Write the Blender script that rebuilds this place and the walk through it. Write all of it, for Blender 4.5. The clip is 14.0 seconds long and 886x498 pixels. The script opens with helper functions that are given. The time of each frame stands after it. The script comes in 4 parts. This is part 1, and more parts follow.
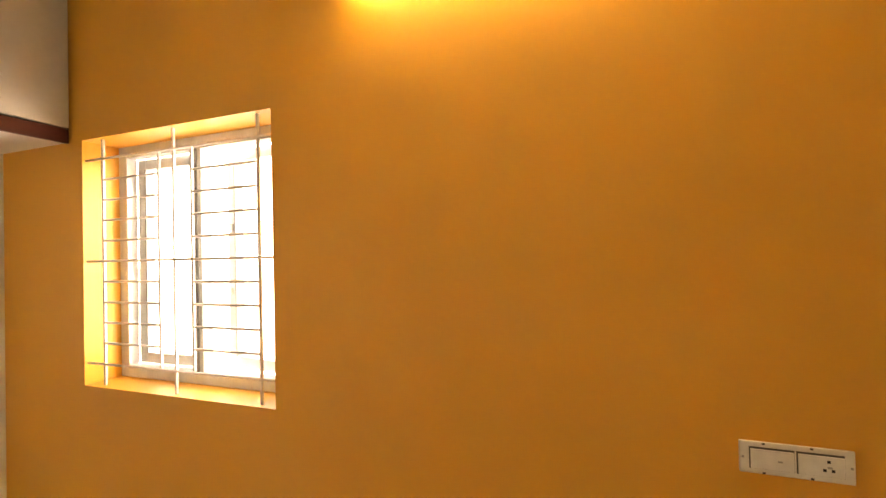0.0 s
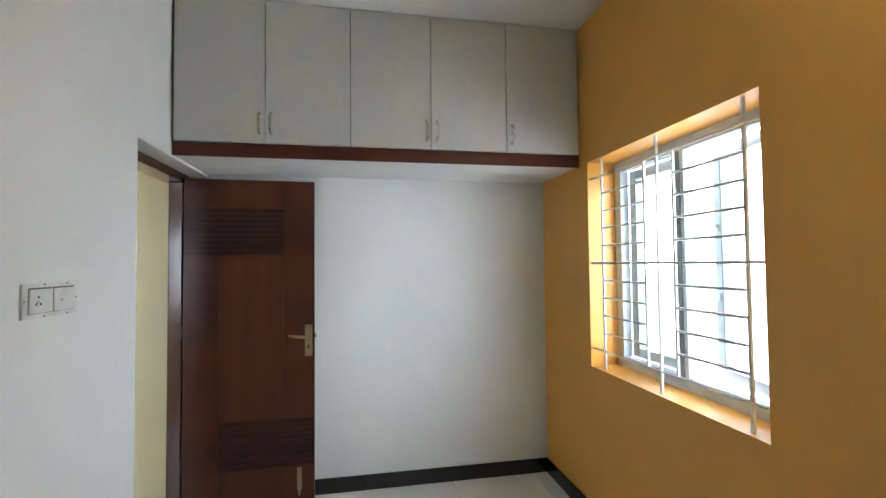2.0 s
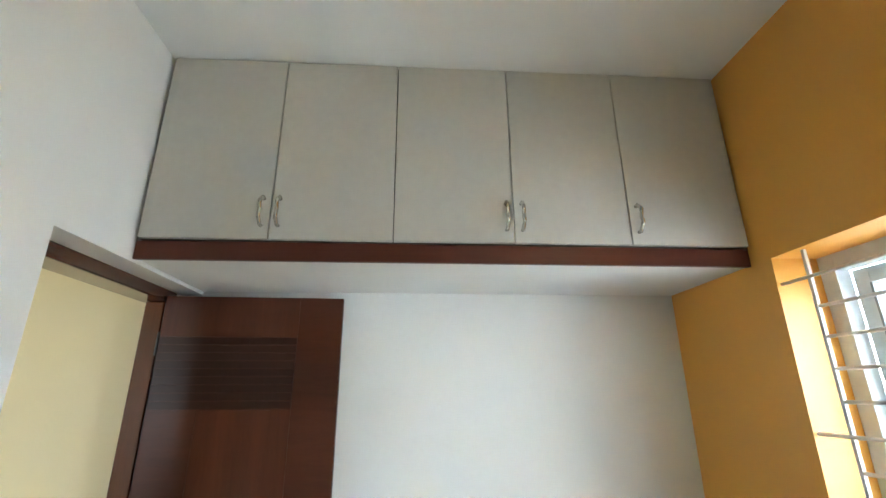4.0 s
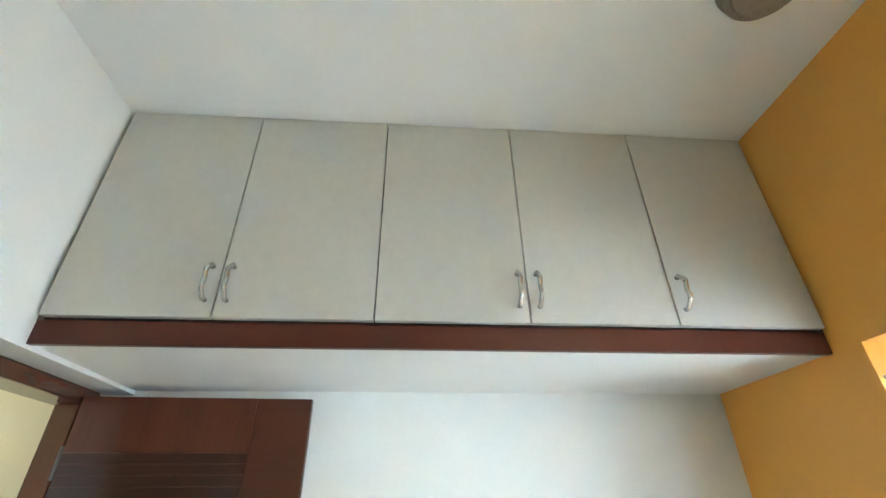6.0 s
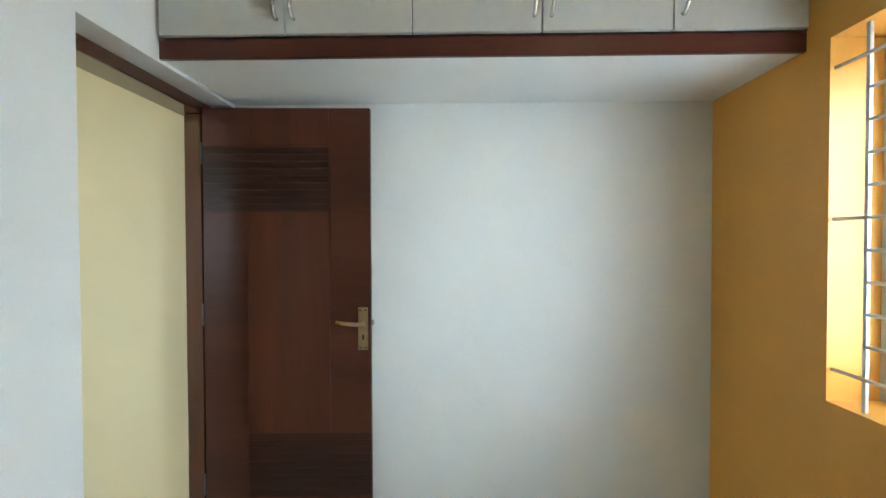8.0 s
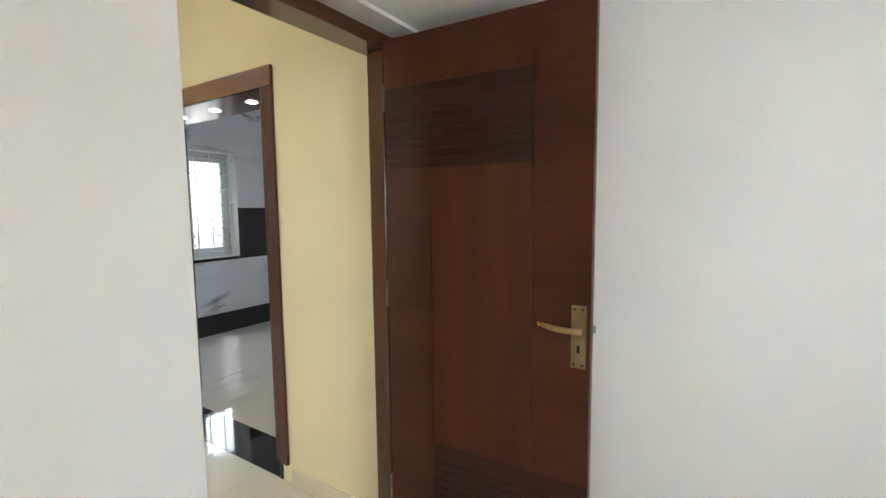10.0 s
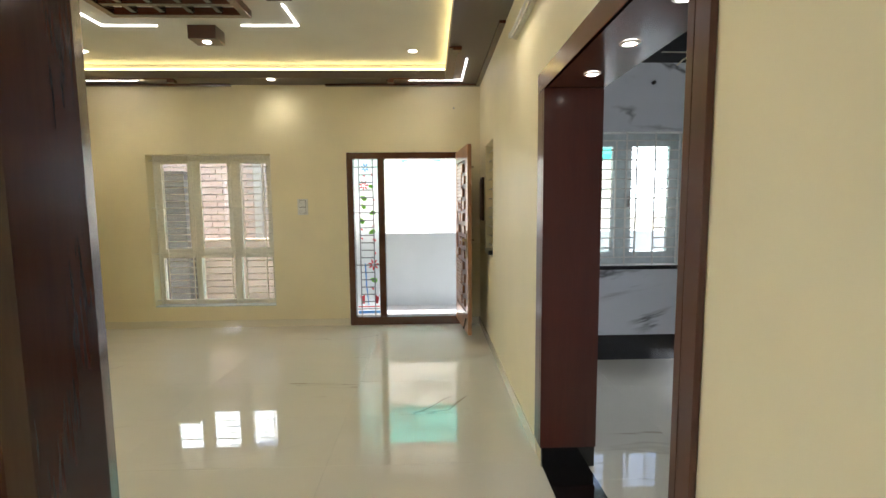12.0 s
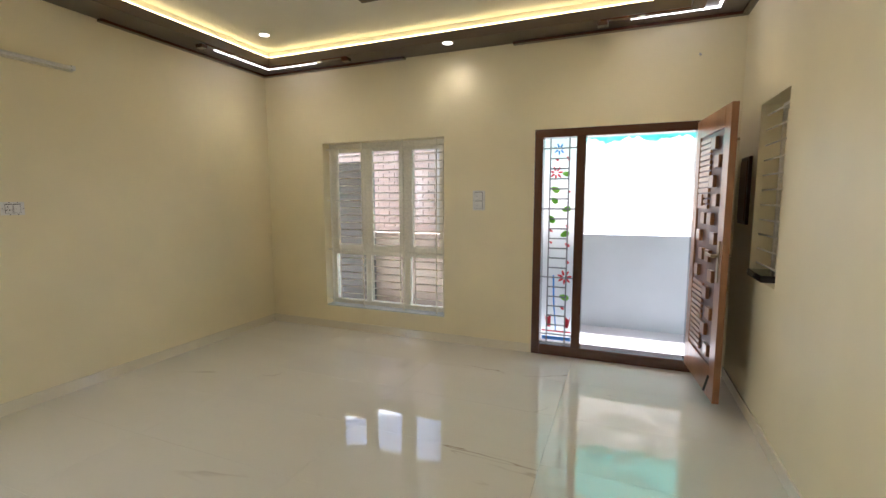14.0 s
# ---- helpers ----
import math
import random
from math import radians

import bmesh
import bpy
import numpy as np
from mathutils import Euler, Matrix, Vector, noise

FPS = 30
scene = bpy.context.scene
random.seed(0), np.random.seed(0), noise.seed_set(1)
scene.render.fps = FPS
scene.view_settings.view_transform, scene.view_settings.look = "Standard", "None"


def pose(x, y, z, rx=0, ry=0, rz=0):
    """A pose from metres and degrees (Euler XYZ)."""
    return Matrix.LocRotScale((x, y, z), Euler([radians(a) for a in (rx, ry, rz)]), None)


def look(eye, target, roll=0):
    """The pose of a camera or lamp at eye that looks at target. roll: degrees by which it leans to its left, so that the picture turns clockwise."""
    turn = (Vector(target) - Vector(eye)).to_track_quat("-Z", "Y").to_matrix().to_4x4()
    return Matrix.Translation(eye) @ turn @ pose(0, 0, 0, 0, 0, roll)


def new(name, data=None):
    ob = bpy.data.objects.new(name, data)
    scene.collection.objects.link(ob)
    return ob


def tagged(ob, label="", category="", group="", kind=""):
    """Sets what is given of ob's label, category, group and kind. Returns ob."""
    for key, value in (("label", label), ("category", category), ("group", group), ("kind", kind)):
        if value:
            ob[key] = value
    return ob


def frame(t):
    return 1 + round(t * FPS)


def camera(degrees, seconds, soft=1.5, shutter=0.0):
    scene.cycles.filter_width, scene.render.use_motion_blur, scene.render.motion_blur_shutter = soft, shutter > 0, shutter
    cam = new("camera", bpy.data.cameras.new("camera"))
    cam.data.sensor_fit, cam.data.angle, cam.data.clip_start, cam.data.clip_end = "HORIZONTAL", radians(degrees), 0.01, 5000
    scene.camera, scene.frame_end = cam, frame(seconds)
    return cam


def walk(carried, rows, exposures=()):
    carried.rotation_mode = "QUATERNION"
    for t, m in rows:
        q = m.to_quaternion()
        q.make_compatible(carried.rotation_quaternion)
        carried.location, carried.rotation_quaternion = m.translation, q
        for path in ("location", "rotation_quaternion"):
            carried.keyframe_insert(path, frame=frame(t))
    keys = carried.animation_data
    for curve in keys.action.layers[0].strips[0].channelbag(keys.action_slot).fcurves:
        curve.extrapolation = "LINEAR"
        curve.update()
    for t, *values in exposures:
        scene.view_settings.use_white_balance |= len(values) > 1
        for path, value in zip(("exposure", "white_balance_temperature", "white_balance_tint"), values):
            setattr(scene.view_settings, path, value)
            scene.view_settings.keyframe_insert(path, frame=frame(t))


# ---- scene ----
cam = camera(89.9, 14.0)
PATH = [
    (0, (0.003, 0.509, 1.504), (-0.701, 2.381, 1.529), -1.3),
    (0.5, (-0.009, 0.614, 1.524), (-1.22, 2.205, 1.56), -1.4),
    (1, (0.012, 0.674, 1.532), (-1.599, 1.859, 1.584), -1.2),
    (1.5, (0.018, 0.638, 1.52), (-1.863, 1.316, 1.584), -0.8),
    (2, (0.013, 0.594, 1.515), (-1.952, 0.959, 1.581), -0.6),
    (2.5, (-0.062, 0.572, 1.496), (-2.043, 0.842, 1.558), -0.4),
    (3, (-0.315, 0.601, 1.508), (-2.302, 0.806, 1.602), -0.6),
    (3.5, (-0.627, 0.621, 1.53), (-2.613, 0.771, 1.713), -0.3),
    (4, (-0.938, 0.624, 1.641), (-2.836, 0.749, 2.259), -0.3),
    (4.2, (-1.047, 0.628, 1.684), (-2.874, 0.748, 2.489), -0.4),
    (6.3, (-1.286, 0.645, 1.707), (-3.005, 0.783, 2.721), -0.7),
    (6.5, (-1.228, 0.636, 1.669), (-3.014, 0.78, 2.558), -0.6),
    (7, (-0.999, 0.576, 1.574), (-2.959, 0.756, 1.928), -0.8),
    (7.2, (-0.901, 0.597, 1.529), (-2.889, 0.758, 1.681), -0.7),
    (9.3, (-1.21, 0.712, 1.414), (-3.169, 0.337, 1.259), -0.5),
    (9.5, (-1.333, 0.702, 1.423), (-3.24, 0.125, 1.251), -0.6),
    (10, (-1.621, 0.635, 1.437), (-3.299, -0.437, 1.25), -0.6),
    (10.5, (-1.922, 0.484, 1.447), (-3.225, -1.021, 1.245), -0.8),
    (11, (-2.198, 0.294, 1.426), (-3.02, -1.518, 1.228), -0.8),
    (11.5, (-2.396, 0.045, 1.436), (-2.673, -1.925, 1.233), -0.5),
    (12, (-2.445, -0.299, 1.434), (-2.502, -2.289, 1.246), -0.5),
    (12.5, (-2.454, -0.65, 1.405), (-2.416, -2.642, 1.232), -0.2),
    (13, (-2.377, -0.97, 1.442), (-2.321, -2.961, 1.257), 0.0),
    (13.5, (-2.303, -1.266, 1.454), (-2.043, -3.239, 1.256), 0.1),
    (14, (-2.215, -1.528, 1.465), (-1.475, -3.372, 1.241), -0.1),
]
EXPOSURES = [(0.0, 2.85, 11200, 31), (1.2, 2.6, 9300, 24), (1.5, 2.5, 9300, 22), (2.0, 2.25, 5500, 8), (3.0, 2.1, 5500, 6), (4.2, 2.7, 5750, 6), (6.4, 3.05, 5480, 2), (7.0, 2.8, 5480, 2), (9.5, 2.4, 5600, 7), (10.5, 2.6, 6700, 14), (11.0, 2.55, 6250, 10), (11.5, 2.3, 5800, 7), (12.0, 2.15, 6200, 11), (12.5, 2.15, 5900, 16), (13.5, 2.2, 5900, 17), (14.0, 2.0, 5850, 18)]
walk(cam, [(t, look(eye, target, roll)) for t, eye, target, roll in PATH], EXPOSURES)

# ---- world and lights ----
world = bpy.data.worlds.new("sky")
scene.world = world
world.use_nodes = True
wn = world.node_tree.nodes
sky = wn.new("ShaderNodeTexSky")
sky.sky_type, sky.sun_disc = "NISHITA", False
sky.sun_elevation, sky.sun_rotation = radians(71), radians(162)
sky.air_density, sky.dust_density = 1.0, 3.0
world.node_tree.links.new(sky.outputs[0], wn["Background"].inputs[0])
wn["Background"].inputs[1].default_value = 0.15


def lamp(name, kind, energy, m, color=(1, 1, 1), **more):
    data = bpy.data.lights.new(name, kind)
    data.energy, data.color = energy, color
    for key, value in more.items():
        if key == "size":
            data.size = value
        elif key == "size_y":
            data.shape, data.size_y = "RECTANGLE", value
        elif key == "angle":
            data.angle = value
        elif key == "spot":
            data.spot_size, data.spot_blend, data.shadow_soft_size = value, 1.0, 0.04
    ob = new(name, data)
    ob.matrix_world = m
    return ob


HALL_E = 1.645
DAY = (0.93, 0.97, 1.0)
lamp("sun", "SUN", 4.5, look((2, -6, 19), (0, 0, 0)), (1.0, 0.96, 0.9), angle=radians(0.6))
# lamps standing in for sky light: two outside windows, two in added openings
# hangs outside, east of the window, tilted to favour the west wall
lamp("daylight_bedroom", "AREA", 37, look((-0.75, 2.95, 1.9), (-2.9, 0.9, 1.35)), DAY, size=2.0, size_y=2.0)
# fill lamp in an assumed east opening, lifts the hall's west wall
lamp("daylight_hall_side", "AREA", 4, look((HALL_E + 0.1, -1.75, 1.5), (-3.0, -1.9, 1.4)), DAY, size=1.1, size_y=1.1)
lamp("daylight_kitchen", "AREA", 5, look((-4.25, -4.95, 2.75), (-4.4, -2.9, 1.7)), DAY, size=1.0, size_y=0.6)
# fill lamp in an added opening, brightens the tiled kitchen wall
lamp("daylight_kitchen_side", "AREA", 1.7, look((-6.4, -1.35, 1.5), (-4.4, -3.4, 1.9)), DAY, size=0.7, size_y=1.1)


# ---- materials ----
def nodes_of(name):
    mat = bpy.data.materials.new(name)
    mat.use_nodes = True
    nt = mat.node_tree
    return mat, nt.nodes, nt.links, nt.nodes["Principled BSDF"]


def coords(nd, lk, scale=(1, 1, 1), rot=(0, 0, 0)):
    tc, mp = nd.new("ShaderNodeNewGeometry"), nd.new("ShaderNodeMapping")
    mp.inputs["Scale"].default_value, mp.inputs["Rotation"].default_value = scale, rot
    lk.new(tc.outputs["Position"], mp.inputs["Vector"])
    return mp.outputs[0]


def noise_tex(nd, lk, vec, scale, detail=4.0, rough=0.55, distort=0.0):
    n = nd.new("ShaderNodeTexNoise")
    n.inputs["Scale"].default_value, n.inputs["Detail"].default_value = scale, detail
    n.inputs["Roughness"].default_value, n.inputs["Distortion"].default_value = rough, distort
    lk.new(vec, n.inputs["Vector"])
    return n.outputs["Fac"]


def ramp(nd, lk, fac, stops):
    r = nd.new("ShaderNodeValToRGB")
    while len(r.color_ramp.elements) < len(stops):
        r.color_ramp.elements.new(0.5)
    for e, (p, c) in zip(r.color_ramp.elements, stops):
        e.position, e.color = p, (*c, 1)
    lk.new(fac, r.inputs[0])
    return r.outputs[0]


def mix(nd, lk, fac, a, b, kind="MIX"):
    m = nd.new("ShaderNodeMix")
    m.data_type, m.blend_type = "RGBA", kind
    for sock, v in ((m.inputs["Factor"], fac), (m.inputs["A"], a), (m.inputs["B"], b)):
        if isinstance(v, (int, float)):
            sock.default_value = v
        elif isinstance(v, tuple):
            sock.default_value = (*v, 1)
        else:
            lk.new(v, sock)
    return m.outputs["Result"]


def bump(nd, lk, p, height, strength, dist=0.002):
    b = nd.new("ShaderNodeBump")
    b.inputs["Strength"].default_value, b.inputs["Distance"].default_value = strength, dist
    lk.new(height, b.inputs["Height"])
    lk.new(b.outputs[0], p.inputs["Normal"])


def paint(name, col, rough=0.5, relief=0.12):
    mat, nd, lk, p = nodes_of(name)
    v = coords(nd, lk)
    big = noise_tex(nd, lk, v, 1.3, 3)
    fine = noise_tex(nd, lk, v, 90, 3)
    c = ramp(nd, lk, big, [(0.3, tuple(x * 0.94 for x in col)), (0.7, tuple(min(1, x * 1.04) for x in col))])
    lk.new(c, p.inputs["Base Color"])
    p.inputs["Roughness"].default_value = rough
    h = nd.new("ShaderNodeMath")
    h.operation = "ADD"
    lk.new(fine, h.inputs[0])
    lk.new(noise_tex(nd, lk, v, 7, 4), h.inputs[1])
    bump(nd, lk, p, h.outputs[0], relief, 0.0015)
    return mat


def plain(name, col, rough=0.4, metal=0.0, emit=None, power=0.0, grain=60, vary=1.0):
    mat, nd, lk, p = nodes_of(name)
    v = coords(nd, lk)
    f = noise_tex(nd, lk, v, grain, 4)
    lk.new(ramp(nd, lk, f, [(0.3, tuple(x * (1 - 0.12 * vary) for x in col)), (0.7, tuple(min(1, x * (1 + 0.08 * vary)) for x in col))]), p.inputs["Base Color"])
    rr = nd.new("ShaderNodeMapRange")
    rr.inputs["To Min"].default_value, rr.inputs["To Max"].default_value = rough * 0.85, min(1, rough * 1.2)
    lk.new(noise_tex(nd, lk, v, 6, 3), rr.inputs["Value"])
    lk.new(rr.outputs[0], p.inputs["Roughness"])
    p.inputs["Metallic"].default_value = metal
    if emit:
        p.inputs["Emission Color"].default_value = (*emit, 1)
        p.inputs["Emission Strength"].default_value = power
    return mat


def wood(name, dark, light, rough=0.35, along="z", scale=1.0, coat=0.0):
    mat, nd, lk, p = nodes_of(name)
    s = {"z": (16, 16, 1.2), "y": (16, 1.2, 16), "x": (1.2, 16, 16)}[along]
    v = coords(nd, lk, tuple(k * scale for k in s))
    grain = noise_tex(nd, lk, v, 2.2, 8, 0.62, 0.6)
    fine = noise_tex(nd, lk, v, 11, 5, 0.7)
    broad = noise_tex(nd, lk, coords(nd, lk, tuple(k * 0.18 for k in s)), 1.2, 3)
    c = ramp(nd, lk, grain, [(0.25, dark), (0.5, tuple((a + b) / 2 for a, b in zip(dark, light))), (0.75, light)])
    c = mix(nd, lk, 0.35, c, ramp(nd, lk, fine, [(0.35, dark), (0.65, light)]))
    c = mix(nd, lk, 0.45, c, ramp(nd, lk, broad, [(0.35, tuple(x * 0.75 for x in dark)), (0.65, light)]))
    lk.new(c, p.inputs["Base Color"])
    p.inputs["Roughness"].default_value = rough
    p.inputs["Coat Weight"].default_value = coat
    p.inputs["Specular IOR Level"].default_value = 0.5 if coat else 0.28
    p.inputs["Coat Roughness"].default_value = 0.12
    bump(nd, lk, p, fine, 0.08, 0.0008)
    return mat


def marble(name, base, vein, rough, vscale=1.0, amount=0.012, cloud=0.05, gate_at=0.55):
    """Polished tile: faint clouds and thin broken veins."""
    mat, nd, lk, p = nodes_of(name)
    info = nd.new("ShaderNodeObjectInfo")
    off = nd.new("ShaderNodeVectorMath")
    off.operation = "MULTIPLY_ADD"
    off.inputs[1].default_value = (7, 5, 3)
    lk.new(info.outputs["Random"], off.inputs[0])
    lk.new(coords(nd, lk, (vscale * 0.45, vscale * 1.5, vscale * 1.3), (0.3, 0.35, 0.6)), off.inputs[2])
    v = off.outputs[0]
    n = noise_tex(nd, lk, v, 0.55, 5, 0.55, 0.9)
    d = nd.new("ShaderNodeMath")
    d.operation = "SUBTRACT"
    d.inputs[1].default_value = 0.5
    lk.new(n, d.inputs[0])
    a = nd.new("ShaderNodeMath")
    a.operation = "ABSOLUTE"
    lk.new(d.outputs[0], a.inputs[0])
    line = ramp(nd, lk, a.outputs[0], [(0.0, (1, 1, 1)), (amount, (0, 0, 0))])
    gate = ramp(nd, lk, noise_tex(nd, lk, v, 1.4, 2), [(gate_at, (0, 0, 0)), (gate_at + 0.11, (1, 1, 1))])
    m = mix(nd, lk, 1.0, line, gate, "MULTIPLY")
    c = ramp(nd, lk, noise_tex(nd, lk, v, 2.5, 4), [(0.3, tuple(x * (1 - cloud) for x in base)), (0.7, base)])
    lk.new(mix(nd, lk, m, c, vein), p.inputs["Base Color"])
    p.inputs["Roughness"].default_value = rough
    p.inputs["IOR"].default_value = 1.6
    return mat


def glass(name, tint=(1, 1, 1), rough=0.0):
    mat, nd, lk, p = nodes_of(name)
    p.inputs["Base Color"].default_value = (*tint, 1)
    p.inputs["Roughness"].default_value = rough
    p.inputs["Transmission Weight"].default_value = 1.0
    p.inputs["IOR"].default_value = 1.3
    return mat


M_WHITE = paint("white_wall_paint", (0.74, 0.74, 0.71))
M_CEIL = paint("white_ceiling_paint", (0.80, 0.80, 0.78), 0.7)
M_ORANGE = paint("mango_yellow_wall_paint", (0.76, 0.375, 0.06), 0.42)
M_CREAM = paint("cream_wall_paint", (0.80, 0.715, 0.47), 0.45)
M_TRAY = paint("grey_cream_ceiling_paint", (0.62, 0.60, 0.50), 0.6)
M_SOFFIT = paint("dark_brown_ceiling_paint", (0.10, 0.075, 0.055), 0.35)
M_LOFT = plain("grey_laminate", (0.50, 0.49, 0.45), 0.36, grain=25, vary=0.25)
M_LOFTEDGE = plain("dark_edge_band", (0.10, 0.09, 0.08), 0.5)
M_LEAF_V = wood("brown_veneer_upright", (0.046, 0.0135, 0.0075), (0.105, 0.033, 0.016), 0.32, "z")
M_LEAF_H = wood("brown_veneer_level", (0.041, 0.012, 0.0065), (0.088, 0.027, 0.0135), 0.32, "y")
M_LOUVRE = wood("dark_brown_veneer", (0.024, 0.009, 0.006), (0.048, 0.017, 0.0105), 0.34, "y")
M_FRAME = wood("varnished_brown_frame", (0.045, 0.013, 0.007), (0.11, 0.034, 0.015), 0.22, "z", 1.0, 0.6)
M_FRAMEH = wood("varnished_brown_frame_level", (0.045, 0.013, 0.007), (0.11, 0.034, 0.015), 0.22, "x", 1.0, 0.6)
# upright copy of the laminate, base colour darkened for the lining's shade
M_PORTAL_SHADED = wood("red_brown_laminate", (0.047, 0.012, 0.009), (0.092, 0.026, 0.016), 0.28, "z", 1.4, 0.2)
M_PORTALH = wood("red_brown_laminate_level", (0.08, 0.024, 0.013), (0.155, 0.05, 0.023), 0.22, "y", 1.4, 0.3)
M_FASCIA = wood("brown_fascia_veneer", (0.058, 0.015, 0.010), (0.10, 0.029, 0.018), 0.32, "y")
M_TEAK = wood("teak_main_door", (0.20, 0.085, 0.035), (0.40, 0.19, 0.085), 0.3, "z", 1.0, 0.3)
M_TEAKDARK = wood("dark_teak", (0.09, 0.035, 0.02), (0.16, 0.065, 0.035), 0.35, "z")
M_FLOOR = marble("cream_polished_tile", (0.70, 0.67, 0.57), (0.30, 0.23, 0.16), 0.014, 0.8, 0.004, 0.04, 0.565)
M_BEDFLOOR = marble("pale_polished_tile", (0.68, 0.66, 0.60), (0.58, 0.53, 0.45), 0.07, 0.9, 0.003, 0.04)
M_SKIRT = marble("cream_skirting_tile", (0.76, 0.70, 0.54), (0.6, 0.5, 0.36), 0.12, 1.5, 0.004, 0.05)
M_BLACK = marble("black_granite", (0.014, 0.013, 0.013), (0.05, 0.04, 0.035), 0.06, 3.5, 0.006, 0.3)
M_KWHITE = marble("white_marble_wall_tile", (0.66, 0.68, 0.72), (0.15, 0.15, 0.16), 0.10, 1.25, 0.02, 0.05, 0.47)
M_KBLACK = marble("black_marble_wall_tile", (0.010, 0.010, 0.013), (0.16, 0.09, 0.045), 0.08, 1.5, 0.008, 0.2)
M_GROUT = plain("grout", (0.42, 0.40, 0.34), 0.8)
M_BARS = plain("white_enamel_bar", (0.72, 0.71, 0.68), 0.35, grain=40)
M_BARCREAM = plain("cream_enamel_bar", (0.80, 0.76, 0.64), 0.4, grain=40)
M_UPVC = plain("white_upvc", (0.56, 0.61, 0.62), 0.3, grain=12)
M_GASKET = plain("grey_gasket", (0.22, 0.25, 0.26), 0.5)
M_GLASS = glass("window_glass", (0.93, 0.98, 0.97))
M_FROST = glass("frosted_glass", (0.84, 0.87, 0.90), 0.6)
M_STEEL = plain("brushed_steel", (0.62, 0.61, 0.58), 0.25, 1.0)
M_BRASS = plain("antique_brass", (0.38, 0.30, 0.18), 0.34, 1.0, grain=30)
M_BRASSGOLD = plain("polished_brass", (0.75, 0.48, 0.16), 0.22, 1.0)
M_DARK = plain("dark_hole", (0.015, 0.013, 0.012), 0.7)
M_PLASTIC = plain("white_switch_plastic", (0.72, 0.71, 0.67), 0.32, grain=15)
M_GREYPL = plain("grey_plastic", (0.36, 0.35, 0.33), 0.45)
M_BATTEN = plain("batten_enamel", (0.70, 0.66, 0.52), 0.4)
M_LEDWARM = plain("warm_led", (1, 0.8, 0.4), 0.5, 0, (1.0, 0.78, 0.36), 3.1)
M_LEDWHITE = plain("cool_led", (1, 1, 1), 0.5, 0, (1.0, 0.96, 0.95), 2.2)
M_DOWN = plain("downlight_lens", (1, 1, 1), 0.5, 0, (1.0, 0.93, 0.80), 3.5)
M_DOWNOFF = plain("dim_downlight_lens", (0.7, 0.6, 0.4), 0.4, 0, (1.0, 0.85, 0.55), 0.3)
M_TUBE = plain("lit_tube", (1, 1, 1), 0.5, 0, (1.0, 0.93, 0.62), 11.5)
M_TUBEOFF = plain("unlit_tube", (0.75, 0.73, 0.66), 0.3)
M_CONCRETE = paint("grey_cement", (0.30, 0.29, 0.26), 0.85, 0.4)
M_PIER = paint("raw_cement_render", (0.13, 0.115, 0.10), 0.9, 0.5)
M_OUTWALL = paint("pale_cement_wall", (0.40, 0.43, 0.46), 0.8, 0.3)
M_BEIGE = paint("beige_compound_wall", (0.42, 0.33, 0.27), 0.85, 0.3)
M_YARD = paint("pale_cement_yard", (0.40, 0.40, 0.40), 0.85, 0.5)
M_GROUND = paint("dry_earth", (0.32, 0.28, 0.22), 0.95, 0.8)
# near-white base lets the added yard and wall clip to white
M_PALE = paint("very_pale_cement", (0.74, 0.73, 0.70), 0.8, 0.4)
M_HAZE = plain("hazy_sky", (0.8, 0.8, 0.8), 0.9, 0, (0.95, 0.98, 1.0), 1.3)
M_BRICK = plain("pink_brick", (0.62, 0.48, 0.40), 0.85, grain=35)
M_MORTAR = plain("mortar", (0.58, 0.50, 0.45), 0.9)
M_TARP = plain("white_tarpaulin", (0.80, 0.79, 0.75), 0.7, grain=5)


def let_through(mat, col, share):
    """Thin cloth or paint that lets light shine through it."""
    nd, lk = mat.node_tree.nodes, mat.node_tree.links
    tl, ms = nd.new("ShaderNodeBsdfTranslucent"), nd.new("ShaderNodeMixShader")
    tl.inputs[0].default_value = (*col, 1)
    ms.inputs[0].default_value = share
    lk.new(nd["Principled BSDF"].outputs[0], ms.inputs[1])
    lk.new(tl.outputs[0], ms.inputs[2])
    lk.new(ms.outputs[0], nd["Material Output"].inputs[0])


let_through(M_TARP, (0.82, 0.80, 0.75), 0.6)
M_NET = plain("teal_shade_net", (0.07, 0.42, 0.38), 0.7, grain=30)
let_through(M_NET, (0.30, 0.76, 0.71), 0.8)
M_FAN = plain("brown_grey_fan_enamel", (0.23, 0.20, 0.17), 0.4)
M_RED = plain("red_glass_paint", (0.75, 0.06, 0.08), 0.3)
M_GREEN = plain("green_glass_paint", (0.20, 0.50, 0.06), 0.3)
M_BLUE = plain("blue_glass_paint", (0.08, 0.28, 0.70), 0.3)
let_through(M_RED, (0.8, 0.12, 0.14), 0.55)
let_through(M_GREEN, (0.30, 0.62, 0.12), 0.55)
let_through(M_BLUE, (0.15, 0.42, 0.8), 0.55)
M_SIDEBAR = plain("grey_steel_bar", (0.24, 0.25, 0.26), 0.45)
M_WIRE = plain("cream_cable", (0.75, 0.68, 0.5), 0.5)


